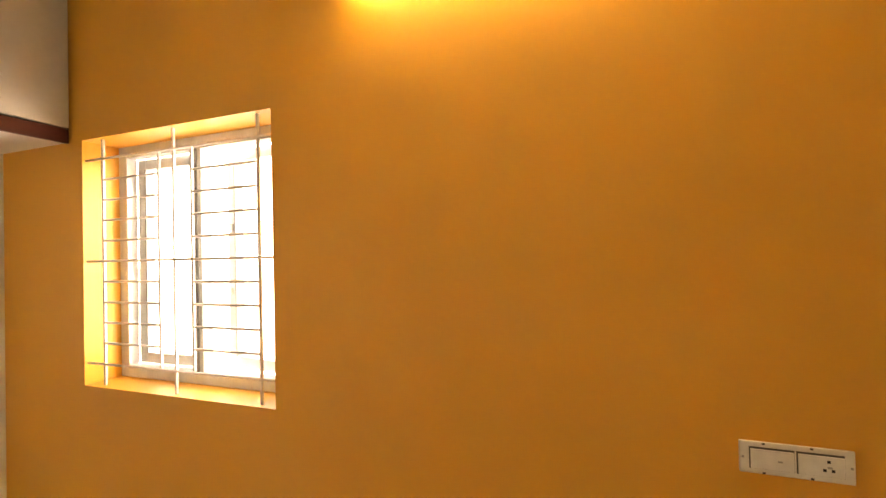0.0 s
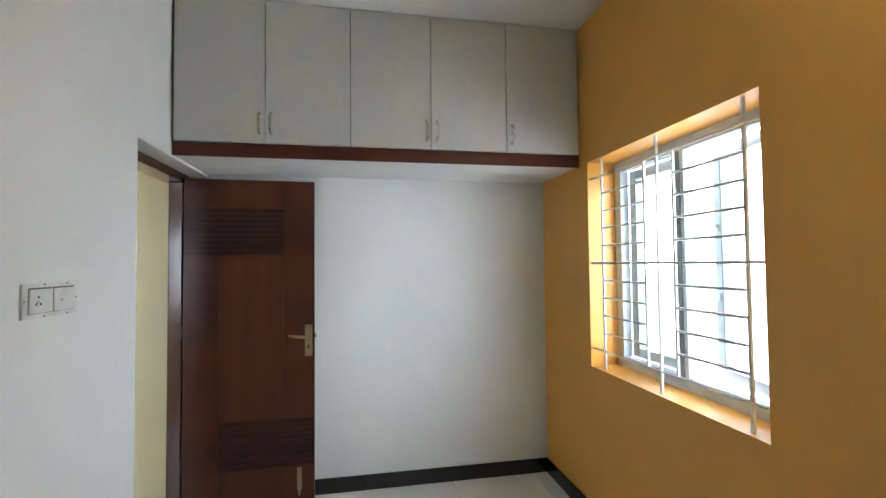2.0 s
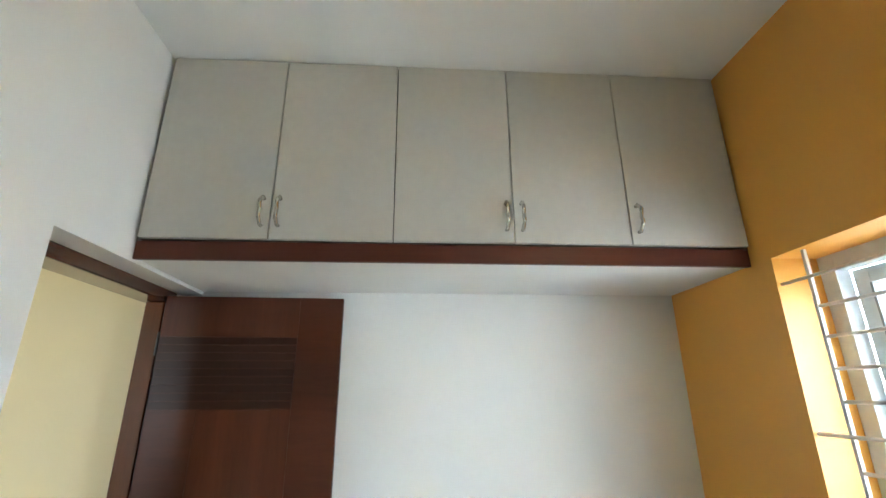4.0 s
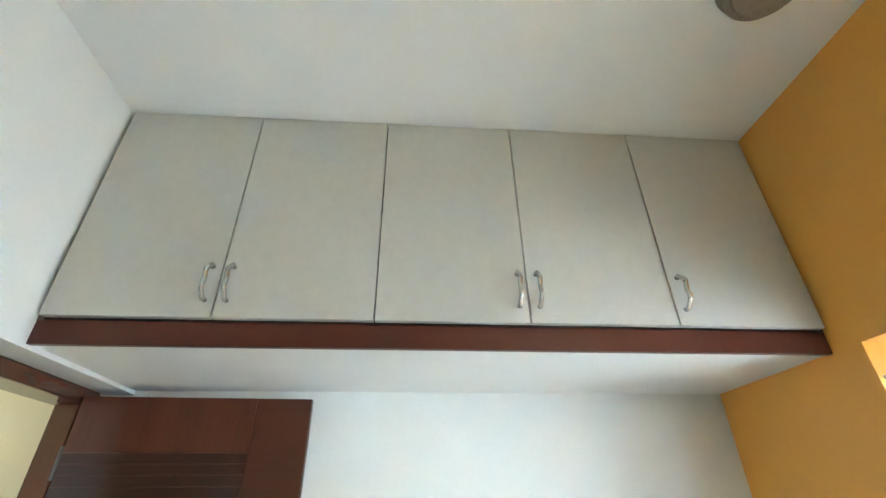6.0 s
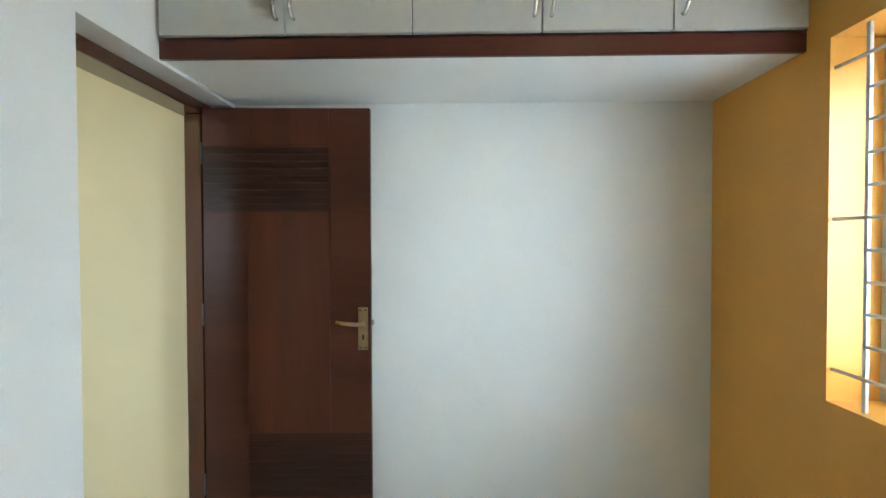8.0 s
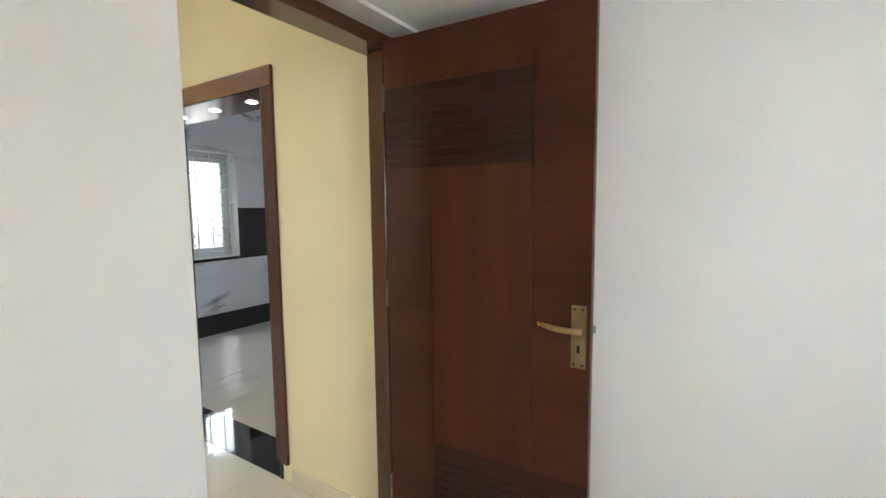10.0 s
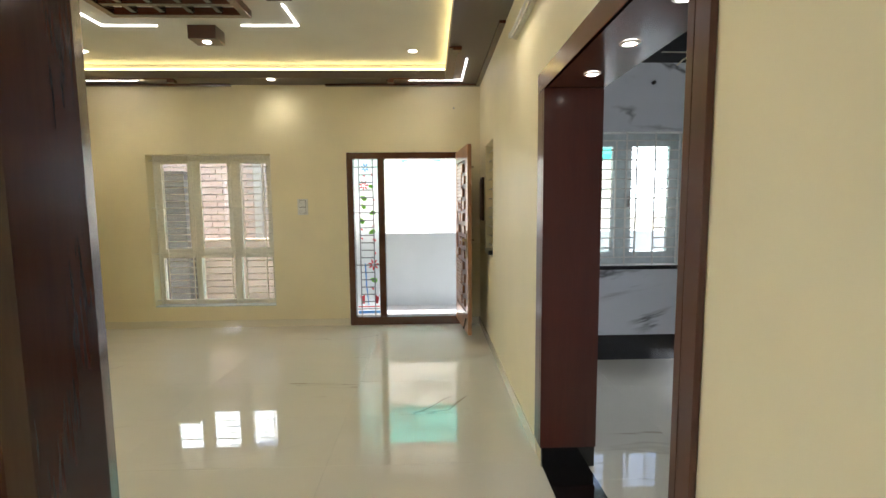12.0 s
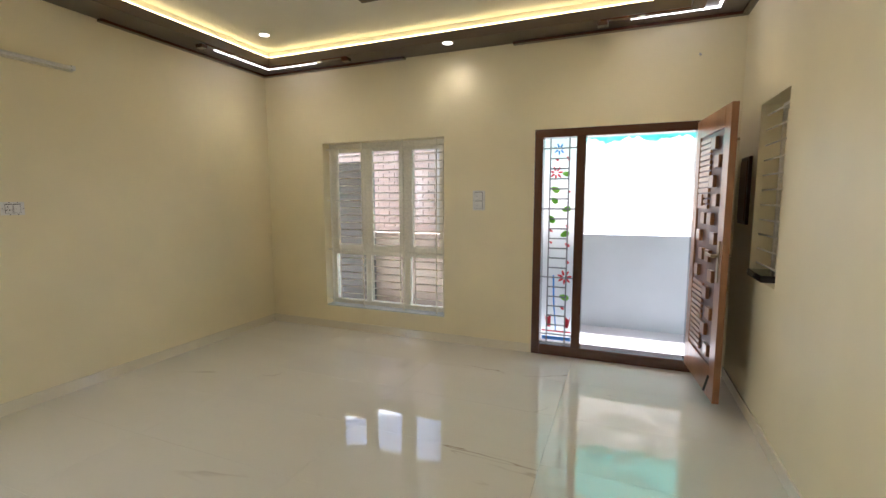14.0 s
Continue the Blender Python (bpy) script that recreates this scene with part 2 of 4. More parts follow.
# ---- builders ----
def box(bm, x0, x1, y0, y1, z0, z1, bevel=0.0, m=None):
    r = bmesh.ops.create_cube(bm, size=1.0)
    vs = r["verts"]
    bmesh.ops.scale(bm, vec=(abs(x1 - x0), abs(y1 - y0), abs(z1 - z0)), verts=vs)
    bmesh.ops.translate(bm, vec=((x0 + x1) / 2, (y0 + y1) / 2, (z0 + z1) / 2), verts=vs)
    if bevel:
        es = list({e for v in vs for e in v.link_edges})
        out = bmesh.ops.bevel(bm, geom=es, offset=bevel, segments=2, affect="EDGES", profile=0.6)
        vs = list({v for f in out["faces"] for v in f.verts} | {v for v in vs if v.is_valid})
    if m is not None:
        bmesh.ops.transform(bm, matrix=m, verts=vs)
    return vs


def rod(bm, a, b, r, seg=10, r2=None):
    a, b = Vector(a), Vector(b)
    d = b - a
    q = d.to_track_quat("Z", "Y").to_matrix().to_4x4()
    res = bmesh.ops.create_cone(bm, cap_ends=True, segments=seg, radius1=r, radius2=r if r2 is None else r2, depth=d.length)
    bmesh.ops.transform(bm, matrix=Matrix.Translation((a + b) / 2) @ q, verts=res["verts"])
    return res["verts"]


def mesh_ob(name, bm, mat, smooth=False):
    me = bpy.data.meshes.new(name)
    bmesh.ops.recalc_face_normals(bm, faces=bm.faces)
    bm.to_mesh(me)
    bm.free()
    me.materials.append(mat)
    if smooth:
        for p in me.polygons:
            p.use_smooth = True
    return new(name, me)


def part(name, bm, mat, parent, label="", smooth=False):
    ob = mesh_ob(name, bm, mat, smooth)
    ob.parent = parent
    if parent is not None:
        ob.matrix_parent_inverse = parent.matrix_basis.inverted()
    if label:
        tagged(ob, label)
    return ob


def bpart(name, dims, mat, parent, bevel=0.0, label="", m=None):
    bm = bmesh.new()
    box(bm, *dims, bevel=bevel, m=m)
    return part(name, bm, mat, parent, label)


def rpart(name, a, b, r, mat, parent, label="", seg=10):
    bm = bmesh.new()
    rod(bm, a, b, r, seg)
    return part(name, bm, mat, parent, label, True)


def thing(name, place, label, category, group="", kind=""):
    ob = new(name)
    ob.empty_display_size = 0.1
    ob.matrix_basis = Matrix.Translation(place)
    return tagged(ob, label, category, group, kind)


def wall(name, axis, a0, a1, t0, t1, z0, z1, openings, mat, label):
    """A wall along axis with openings (a, b, z low, z high) right through it."""
    bm = bmesh.new()
    cuts = sorted({a0, a1, *[o[0] for o in openings], *[o[1] for o in openings]})
    for a, b in zip(cuts, cuts[1:]):
        spans = [(z0, z1)]
        for oa, ob_, oz0, oz1 in openings:
            if oa <= a + 1e-6 and ob_ >= b - 1e-6:
                spans = [s for lo, hi in spans for s in ((lo, min(hi, oz0)), (max(lo, oz1), hi)) if s[1] - s[0] > 1e-4]
        for lo, hi in spans:
            if axis == "x":
                box(bm, a, b, t0, t1, lo, hi)
            else:
                box(bm, t0, t1, a, b, lo, hi)
    return tagged(mesh_ob(name, bm, mat), label, "wall", kind="structure")


def slab(name, dims, mat, label, category):
    bm = bmesh.new()
    box(bm, *dims)
    return tagged(mesh_ob(name, bm, mat), label, category, kind="structure")


# ---- structure: bedroom ----
XW, YN, YS, ZB = -3.075, 1.925, -0.378, 2.958      # bedroom west, north and south faces, ceiling
XE = 1.15
WX0, WX1, WZ0, WZ1 = -2.415, -1.253, 0.905, 2.105   # bedroom window
DX0, DX1, DZ = -3.05, -2.150, 2.090                 # bedroom doorway
HW, HE, HS, HN = -3.05, 1.645, -5.67, -0.585        # hall faces
KY0, KY1 = -2.60, -1.33                             # kitchen portal, clear
wall("wall_bedroom_north", "x", XW, XE, YN, YN + 0.23, 0, 3.1, [(WX0, WX1, WZ0, WZ1)], M_ORANGE, "mango yellow painted wall round the barred window")
wall("wall_bedroom_west", "y", -0.583, YN, XW - 0.12, XW, 0, 3.1, [], M_WHITE, "white painted bedroom wall under the storage loft")
wall("wall_bedroom_south", "x", XW, XE, -0.482, YS, 0, 3.1, [(XW, DX1 - 0.006, 0, DZ)], M_WHITE, "white painted bedroom wall beside the doorway")
wall("wall_bedroom_east", "y", -0.60, YN + 0.23, XE, XE + 0.12, 0, 3.1, [], M_WHITE, "white painted bedroom wall")
slab("ceiling_bedroom", (XW, XE, YS, YN, ZB, ZB + 0.08), M_CEIL, "white painted flat ceiling", "ceiling")
slab("floor_bedroom", (XW - 0.1, XE, HN, YN, -0.12, -0.012), M_GROUT, "cement bed under polished floor tiles", "floor")

# ---- structure: hall ----
wall("wall_hall_north", "x", HW, HE + 0.2, HN, -0.482, 0, 3.2, [(HW, DX1, 0, DZ)], M_CREAM, "cream painted hall wall beside the bedroom doorway")
FX0, FX1, FZ = -2.87, -1.46, 2.085
wall("wall_hall_south", "x", HW - 0.2, HE + 0.2, HS - 0.23, HS, -0.02, 3.2, [(-0.566, 0.88, 0.257, 2.075), (FX0, FX1, -0.02, FZ)], M_CREAM, "cream painted hall wall with front door and window")
wall("wall_hall_west", "y", HS, HN, HW - 0.16, HW, 0, 3.2, [(-5.13, -4.57, 0.94, 2.08), (KY0 - 0.03, KY1 + 0.03, 0, 2.06)], M_CREAM, "cream painted hall wall with the kitchen opening")
# its opening is assumed, out of view, for the hall fill lamp
wall("wall_hall_east", "y", HS, HN, HE, HE + 0.2, 0, 3.2, [(-2.35, -1.15, 0.9, 2.1)], M_CREAM, "cream painted hall wall with an added, unseen opening")
slab("floor_hall", (HW - 0.34, HE, HS, HN, -0.12, -0.012), M_GROUT, "cement bed under polished floor tiles", "floor")
# tray ceiling
TX0, TX1, TY0, TY1, ZL, ZT = -2.63, 1.32, -5.39, -1.05, 2.865, 3.02
slab("ceiling_tray", (HW, HE, HS, HN, ZT, ZT + 0.06), M_TRAY, "grey cream painted recessed ceiling panel", "ceiling")
bm = bmesh.new()
for d in ((HW, HE, HS, TY0), (HW, HE, TY1, HN), (HW, TX0, TY0, TY1), (TX1, HE, TY0, TY1)):
    box(bm, *d, ZL, ZL + 0.085)
tagged(mesh_ob("ceiling_border", bm, M_SOFFIT), "dark brown dropped ceiling border", "ceiling", kind="structure")
bm = bmesh.new()
g = 0.035
for d in ((HW, HE, HS, TY0 - g), (HW, HE, TY1 + g, HN), (HW, TX0 - g, TY0 - g, TY1 + g), (TX1 + g, HE, TY0 - g, TY1 + g)):
    box(bm, *d, ZL + 0.085, ZT)
tagged(mesh_ob("ceiling_riser", bm, M_TRAY), "cream riser behind the warm cove light", "ceiling", kind="structure")
for name, d in (("south", (TX0, TX1, TY0 - 0.03, TY0 - 0.015)), ("north", (TX0, TX1, TY1 + 0.015, TY1 + 0.03)), ("west", (TX0 - 0.03, TX0 - 0.015, TY0, TY1)), ("east", (TX1 + 0.015, TX1 + 0.03, TY0, TY1))):
    bm = bmesh.new()
    box(bm, *d, ZL + 0.086, ZL + 0.098)
    tagged(mesh_ob("cove_light_strip", bm, M_LEDWARM), "glowing warm yellow LED strip in the ceiling cove", "LED strip", "cove strips")

# ---- structure: kitchen ----
KX0, KX1, KYS, KYN, KZ = -6.3, -3.335, -4.285, -0.75, 3.0
slab("floor_kitchen", (KX0, HW - 0.34, KYS, KYN, -0.12, -0.012), M_GROUT, "cement bed under polished floor tiles", "floor")
KWX0, KWX1, KWZ0, KWZ1 = -4.79, -3.68, 0.885, 2.09
wall("wall_kitchen_south", "x", KX0 - 0.2, HW - 0.16, KYS - 0.23, KYS - 0.012, 0, 3.1, [(KWX0, KWX1, KWZ0, KWZ1)], M_CEIL, "white plastered kitchen wall behind marble tiles")
wall("wall_kitchen_east", "y", KYS, KYN, KX1, HW - 0.162, 0, 3.1, [(KY0 - 0.03, KY1 + 0.03, 0, 2.06)], M_KWHITE, "white marble tiled kitchen wall")
# opening cut in this unseen wall only for the kitchen fill lamp
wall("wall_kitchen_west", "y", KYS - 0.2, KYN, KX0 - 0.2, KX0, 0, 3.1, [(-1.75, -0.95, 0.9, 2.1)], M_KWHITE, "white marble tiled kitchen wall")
wall("wall_kitchen_north", "x", KX0 - 0.2, HW - 0.162, KYN, KYN + 0.15, 0, 3.1, [], M_KWHITE, "white marble tiled kitchen wall")
slab("ceiling_kitchen", (KX0 - 0.2, HW - 0.162, KYS - 0.2, KYN + 0.1, KZ, KZ + 0.1), M_CEIL, "white painted kitchen ceiling", "ceiling")

# ---- skirtings ----
bm = bmesh.new()
box(bm, XW, XE, YN - 0.012, YN, 0, 0.1, 0.002)
tagged(mesh_ob("baseboard", bm, M_BLACK), "polished black granite skirting below the yellow wall", "skirting", kind="structure")
bm = bmesh.new()
box(bm, XW, XW + 0.012, YS, YN - 0.013, 0, 0.1, 0.002)
tagged(mesh_ob("baseboard", bm, M_BLACK), "polished black granite skirting below the white wall", "skirting", kind="structure")
bm = bmesh.new()
box(bm, DX1 - 0.004, XE, YS, YS + 0.012, 0, 0.1, 0.002)
tagged(mesh_ob("baseboard", bm, M_BLACK), "polished black granite skirting beside the doorway", "skirting", kind="structure")
for d in ((FX1 + 0.004, HE, HS, HS + 0.012), (HW + 0.013, FX0 - 0.004, HS, HS + 0.012), (HE - 0.012, HE, HS + 0.013, HN), (HW, HW + 0.012, HS, KY0 - 0.14), (HW, HW + 0.012, KY1 + 0.11, HN), (DX1, HE - 0.013, HN - 0.012, HN)):
    bm = bmesh.new()
    box(bm, *d, 0, 0.085, 0.002)
    tagged(mesh_ob("baseboard", bm, M_SKIRT), "cream polished tile skirting of the hall", "skirting", kind="structure")


# ---- windows ----
def sash(parent, w, h, hinge, angle, side):
    """An outward casement; hinge point, opening angle in degrees, side +1 when it runs to +x."""
    m = Matrix.Translation(hinge) @ pose(0, 0, 0, 0, 0, angle)
    s = 0.055
    bm = bmesh.new()
    for d in ((0, s, 0, h), (w - s, w, 0, h), (s, w - s, 0, s), (s, w - s, h - s, h)):
        x0, x1 = sorted((side * d[0], side * d[1]))
        box(bm, x0, x1, -0.022, 0.022, d[2], d[3], 0.004)
    bmesh.ops.transform(bm, matrix=m, verts=bm.verts)
    fr = part("sash_frame", bm, M_UPVC, parent)
    x0, x1 = sorted((side * s, side * (w - s)))
    bm = bmesh.new()
    box(bm, x0, x1, -0.003, 0.003, s, h - s, m=m)
    pane = part("pane", bm, M_GLASS, fr)
    pane.visible_shadow = False
    bm = bmesh.new()
    for a, b, c, d in ((s - 0.004, s + 0.004, s, h - s), (w - s - 0.004, w - s + 0.004, s, h - s)):
        xa, xb = sorted((side * a, side * b))
        box(bm, xa, xb, -0.024, 0.024, c, d, m=m)
    part("gasket", bm, M_GASKET, fr)
    for k in (0.35, 0.65):
        bm = bmesh.new()
        x0, x1 = sorted((side * (w - 0.035), side * (w - 0.02)))
        box(bm, x0, x1, -0.05, -0.02, h * k - 0.018, h * k + 0.018, 0.003, m)
        part("latch", bm, M_UPVC, fr)
    return fr


def grille(parent, xs_full, xs_inner, y, z_top, z_mid, z_bot, x0, x1, zlo, zhi, bays, mat, r=0.006, n=4):
    for x in xs_full:
        bpart("bar", (x - r, x + r, y - r, y + r, zlo, zhi), mat, parent, 0.002)
    for x in xs_inner:
        bpart("bar", (x - r, x + r, y - r, y + r, z_bot, z_top), mat, parent, 0.002)
    for z in (z_top, z_mid, z_bot):
        rpart("bar", (x0, y - 2 * r, z), (x1, y - 2 * r, z), r, mat, parent)
    for a, b in bays:
        for lo, hi in ((z_bot, z_mid), (z_mid, z_top)):
            for k in range(1, n + 1):
                z = lo + (hi - lo) * k / (n + 1)
                rpart("bar", (a, y, z), (b, y, z), r, mat, parent, seg=8)


w1 = thing("window_1", (-1.834, YN + 0.15, WZ0), "white framed casement window with one sash ajar", "window", kind="structure")
y = YN + 0.175
bm = bmesh.new()
t = 0.06
for d in ((WX0, WX0 + t, WZ0, WZ1), (WX1 - t, WX1, WZ0, WZ1), (WX0 + t, WX1 - t, WZ0, WZ0 + t), (WX0 + t, WX1 - t, WZ1 - t, WZ1)):
    box(bm, d[0], d[1], y, y + 0.055, d[2], d[3], 0.003)
part("window_frame", bm, M_UPVC, w1)
bpart("mullion", (-1.90, -1.835, y, y + 0.055, WZ0 + t, WZ1 - t), M_UPVC, w1, 0.003)
bpart("mullion_groove", (-1.892, -1.858, y - 0.004, y + 0.002, WZ0 + t, WZ1 - t), M_GASKET, w1)
for k in range(9):
    z = 1.06 + 0.11 * k
    bpart("keeper", (-1.892, -1.878, y - 0.008, y, z, z + 0.03), M_GREYPL, w1, 0.002)
sh = WZ1 - WZ0 - 2 * t
sash(w1, 0.455, sh, (WX0 + t, y + 0.08, WZ0 + t), 2, 1)
sash(w1, 0.50, sh, (WX1 - t, y + 0.08, WZ0 + t), -9, -1)
g1 = thing("window_grille", (-1.834, YN + 0.03, WZ0), "white painted steel bar grille in the yellow window reveal", "window grille")
grille(g1, (-2.308, -1.832, -1.348), (-1.926, -1.722), YN + 0.03, 2.007, 1.509, 1.011, WX0, WX1, WZ0, WZ1, ((-2.308, -1.926), (-1.722, -1.348)), M_BARS)

# hall front window: three bays over three
w2 = thing("window_2", (0.157, HS - 0.17, 0.257), "cream framed six-light window towards the front yard", "window", kind="structure")
HX0, HX1, HZ0, HZ1 = -0.566, 0.88, 0.257, 2.075
y0, y1 = HS - 0.19, HS - 0.13
third = (HX1 - HX0) / 3
bm = bmesh.new()
for d in ((HX0, HX0 + 0.06, HZ0, HZ1), (HX1 - 0.06, HX1, HZ0, HZ1), (HX0 + 0.06, HX1 - 0.06, HZ0, HZ0 + 0.06), (HX0 + 0.06, HX1 - 0.06, HZ1 - 0.06, HZ1)):
    box(bm, d[0], d[1], y0, y1, d[2], d[3], 0.003)
part("window_frame", bm, M_BARCREAM, w2)
for k in (1, 2):
    x = HX0 + third * k
    bpart("mullion", (x - 0.035, x + 0.035, y0, y1, HZ0 + 0.06, HZ1 - 0.06), M_BARCREAM, w2, 0.003)
for k in range(3):
    a, b = HX0 + third * k + (0.06 if k == 0 else 0.035), HX0 + third * (k + 1) - (0.06 if k == 2 else 0.035)
    bpart("transom", (a, b, y0, y1, 0.84, 0.91), M_BARCREAM, w2, 0.003)
    for lo, hi in ((0.317, 0.84), (0.91, 2.015)):
        pane = bpart("pane", (a, b, HS - 0.163, HS - 0.157, lo, hi), M_GLASS, w2)
        pane.visible_shadow = False
    bm = bmesh.new()
    for d in ((a, a + 0.04, 0.91, 2.015), (b - 0.04, b, 0.91, 2.015), (a + 0.04, b - 0.04, 0.91, 0.95), (a + 0.04, b - 0.04, 1.975, 2.015)):
        box(bm, d[0], d[1], y1 - 0.02, y1 + 0.008, d[2], d[3], 0.003)
    part("sash_frame", bm, M_BARCREAM, w2)
bpart("window_sill", (HX0 + 0.002, HX1 - 0.002, y1, HS - 0.002, HZ0, HZ0 + 0.012), M_UPVC, w2, 0.002)
g2 = thing("window_grille", (0.157, HS - 0.05, HZ0), "cream painted steel bar grille of the hall window", "window grille")
yb = HS - 0.05
for x in (-0.458, -0.078, 0.417, 0.822):
    bpart("bar", (x - 0.006, x + 0.006, yb - 0.006, yb + 0.006, HZ0 + 0.012, HZ1), M_BARCREAM, g2, 0.002)
for x in (-0.535, -0.213, -0.04, 0.287, 0.376, 0.713):
    bpart("bar", (x - 0.005, x + 0.005, yb - 0.005, yb + 0.005, 0.33, 2.01), M_BARCREAM, g2, 0.002)
for z in (0.33, 0.9, 1.45, 2.01):
    rpart("bar", (HX0, yb - 0.01, z), (HX1, yb - 0.01, z), 0.006, M_BARCREAM, g2)
for a, b in ((-0.535, -0.213), (-0.078, 0.287), (0.376, 0.713)):
    for k in range(1, 21):
        z = 0.33 + 1.68 * k / 21
        rpart("bar", (a, yb, z), (b, yb, z), 0.0055, M_BARCREAM, g2, seg=6)

# assumed side window of the hall, out of view, round the fill lamp
w5 = thing("window_5", (HE + 0.15, -1.75, 0.9), "assumed unseen side window round the hall fill light", "window", kind="structure")
bm = bmesh.new()
for d in ((-2.35, -2.30, 0.9, 2.1), (-1.20, -1.15, 0.9, 2.1), (-2.30, -1.20, 0.9, 0.95), (-2.30, -1.20, 2.05, 2.1), (-1.775, -1.725, 0.95, 2.05)):
    box(bm, HE + 0.13, HE + 0.18, d[0], d[1], d[2], d[3], 0.003)
part("window_frame", bm, M_BARCREAM, w5)

# frame of the added, unseen kitchen opening that holds the fill lamp
w6 = thing("window_6", (KX0 - 0.15, -1.35, 0.9), "added unseen window frame round the kitchen fill light", "window", kind="structure")
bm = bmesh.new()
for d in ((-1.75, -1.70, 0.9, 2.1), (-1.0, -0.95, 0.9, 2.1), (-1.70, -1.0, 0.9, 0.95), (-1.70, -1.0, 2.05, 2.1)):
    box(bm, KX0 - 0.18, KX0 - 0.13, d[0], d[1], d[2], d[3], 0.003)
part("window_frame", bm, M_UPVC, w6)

# narrow window in the hall's west wall
w3 = thing("window_3", (HW - 0.15, -4.85, 0.94), "narrow cream window with a closed shutter near the front door", "window", kind="structure")
bpart("shutter", (HW - 0.158, HW - 0.135, -5.09, -4.61, 0.986, 2.04), M_CREAM, w3, 0.003, "closed cream shutter board")
bm = bmesh.new()
for d in ((-5.13, -5.09, 0.94, 2.08), (-4.61, -4.57, 0.94, 2.08), (-5.09, -4.61, 0.94, 0.98), (-5.09, -4.61, 2.04, 2.08)):
    box(bm, HW - 0.16, HW - 0.12, d[0], d[1], d[2], d[3], 0.003)
part("window_frame", bm, M_BARCREAM, w3)
bpart("window_sill", (HW - 0.118, HW + 0.012, -5.129, -4.80, 0.941, 0.985), M_BLACK, w3, 0.004, "short black granite sill piece")
g3 = thing("window_grille", (HW - 0.04, -4.85, 0.94), "cream steel bars across the narrow hall window", "window grille")
for k in range(11):
    z = 1.03 + k * 0.098
    rpart("bar", (HW - 0.04, -5.13, z), (HW - 0.04, -4.57, z), 0.006, M_BARCREAM, g3)

# kitchen window
w4 = thing("window_4", (-4.235, KYS - 0.17, KWZ0), "white framed kitchen casement window with a steel grille", "window", kind="structure")
y = KYS - 0.20
bm = bmesh.new()
for d in ((KWX0, KWX0 + t, KWZ0, KWZ1), (KWX1 - t, KWX1, KWZ0, KWZ1), (KWX0 + t, KWX1 - t, KWZ0, KWZ0 + t), (KWX0 + t, KWX1 - t, KWZ1 - t, KWZ1)):
    box(bm, d[0], d[1], y, y + 0.055, d[2], d[3], 0.003)
part("window_frame", bm, M_UPVC, w4)
bpart("mullion", (-4.27, -4.20, y, y + 0.055, KWZ0 + t, KWZ1 - t), M_UPVC, w4, 0.003)
for a, b in ((KWX0 + t, -4.27), (-4.20, KWX1 - t)):
    bm = bmesh.new()
    for d in ((a, a + 0.055, KWZ0 + t, KWZ1 - t), (b - 0.055, b, KWZ0 + t, KWZ1 - t), (a + 0.055, b - 0.055, KWZ0 + t, KWZ0 + t + 0.055), (a + 0.055, b - 0.055, KWZ1 - t - 0.055, KWZ1 - t)):
        box(bm, d[0], d[1], y + 0.02, y + 0.065, d[2], d[3], 0.003)
    fr = part("sash_frame", bm, M_UPVC, w4)
    pane = bpart("pane", (a + 0.055, b - 0.055, y + 0.03, y + 0.036, KWZ0 + t + 0.055, KWZ1 - t - 0.055), M_GLASS, fr)
    pane.visible_shadow = False
    bpart("latch", (b - 0.035, b - 0.02, y + 0.06, y + 0.09, 1.42, 1.52), M_GREYPL, fr, 0.003)
g4 = thing("window_grille", (-4.235, KYS - 0.06, KWZ0), "pale steel bar grille of the kitchen window", "window grille")
grille(g4, (-4.72, -4.50, -4.235, -3.75), (-4.33, -4.14), KYS - 0.05, 2.02, 1.50, 0.955, KWX0, KWX1, KWZ0, KWZ1, ((-4.72, -4.50), (-4.33, -3.75)), M_BARS, 0.0065, 5)

# ---- bedroom door ----
d1 = thing("door_1", (-2.6, -0.5, 0), "varnished brown wooden door frame of the bedroom", "door frame", kind="structure")
bpart("jamb", (DX1 - 0.072, DX1, -0.612, -0.525, 0, DZ - 0.054), M_FRAME, d1, 0.016)
bpart("bead", (DX1 - 0.034, DX1 - 0.001, -0.524, -0.500, 0, DZ - 0.054), M_FRAME, d1, 0.005)
bpart("jamb", (-3.073, -2.968, -0.568, -0.487, 0, DZ - 0.054), M_FRAME, d1, 0.006)
bpart("door_head", (-3.05, DX1, -0.600, -0.480, DZ - 0.053, DZ), M_FRAMEH, d1, 0.006)
bpart("strike_plate", (DX1 - 0.074, DX1 - 0.071, -0.58, -0.555, 0.95, 1.11), M_BRASS, d1)
leaf = thing("bedroom_door_leaf", (-2.975, -0.435, 0.01), "brown veneered door leaf standing open against the wall", "door")
LM = Matrix.Translation((-2.958, -0.437, 0.012)) @ pose(0, 0, 0, 0, 0, 2.3)
LW, LH = 0.735, 2.048
bpart("core", (-0.035, -0.0025, -0.038, LW, 0, LH), M_LEAF_H, leaf, 0.002, "", LM)
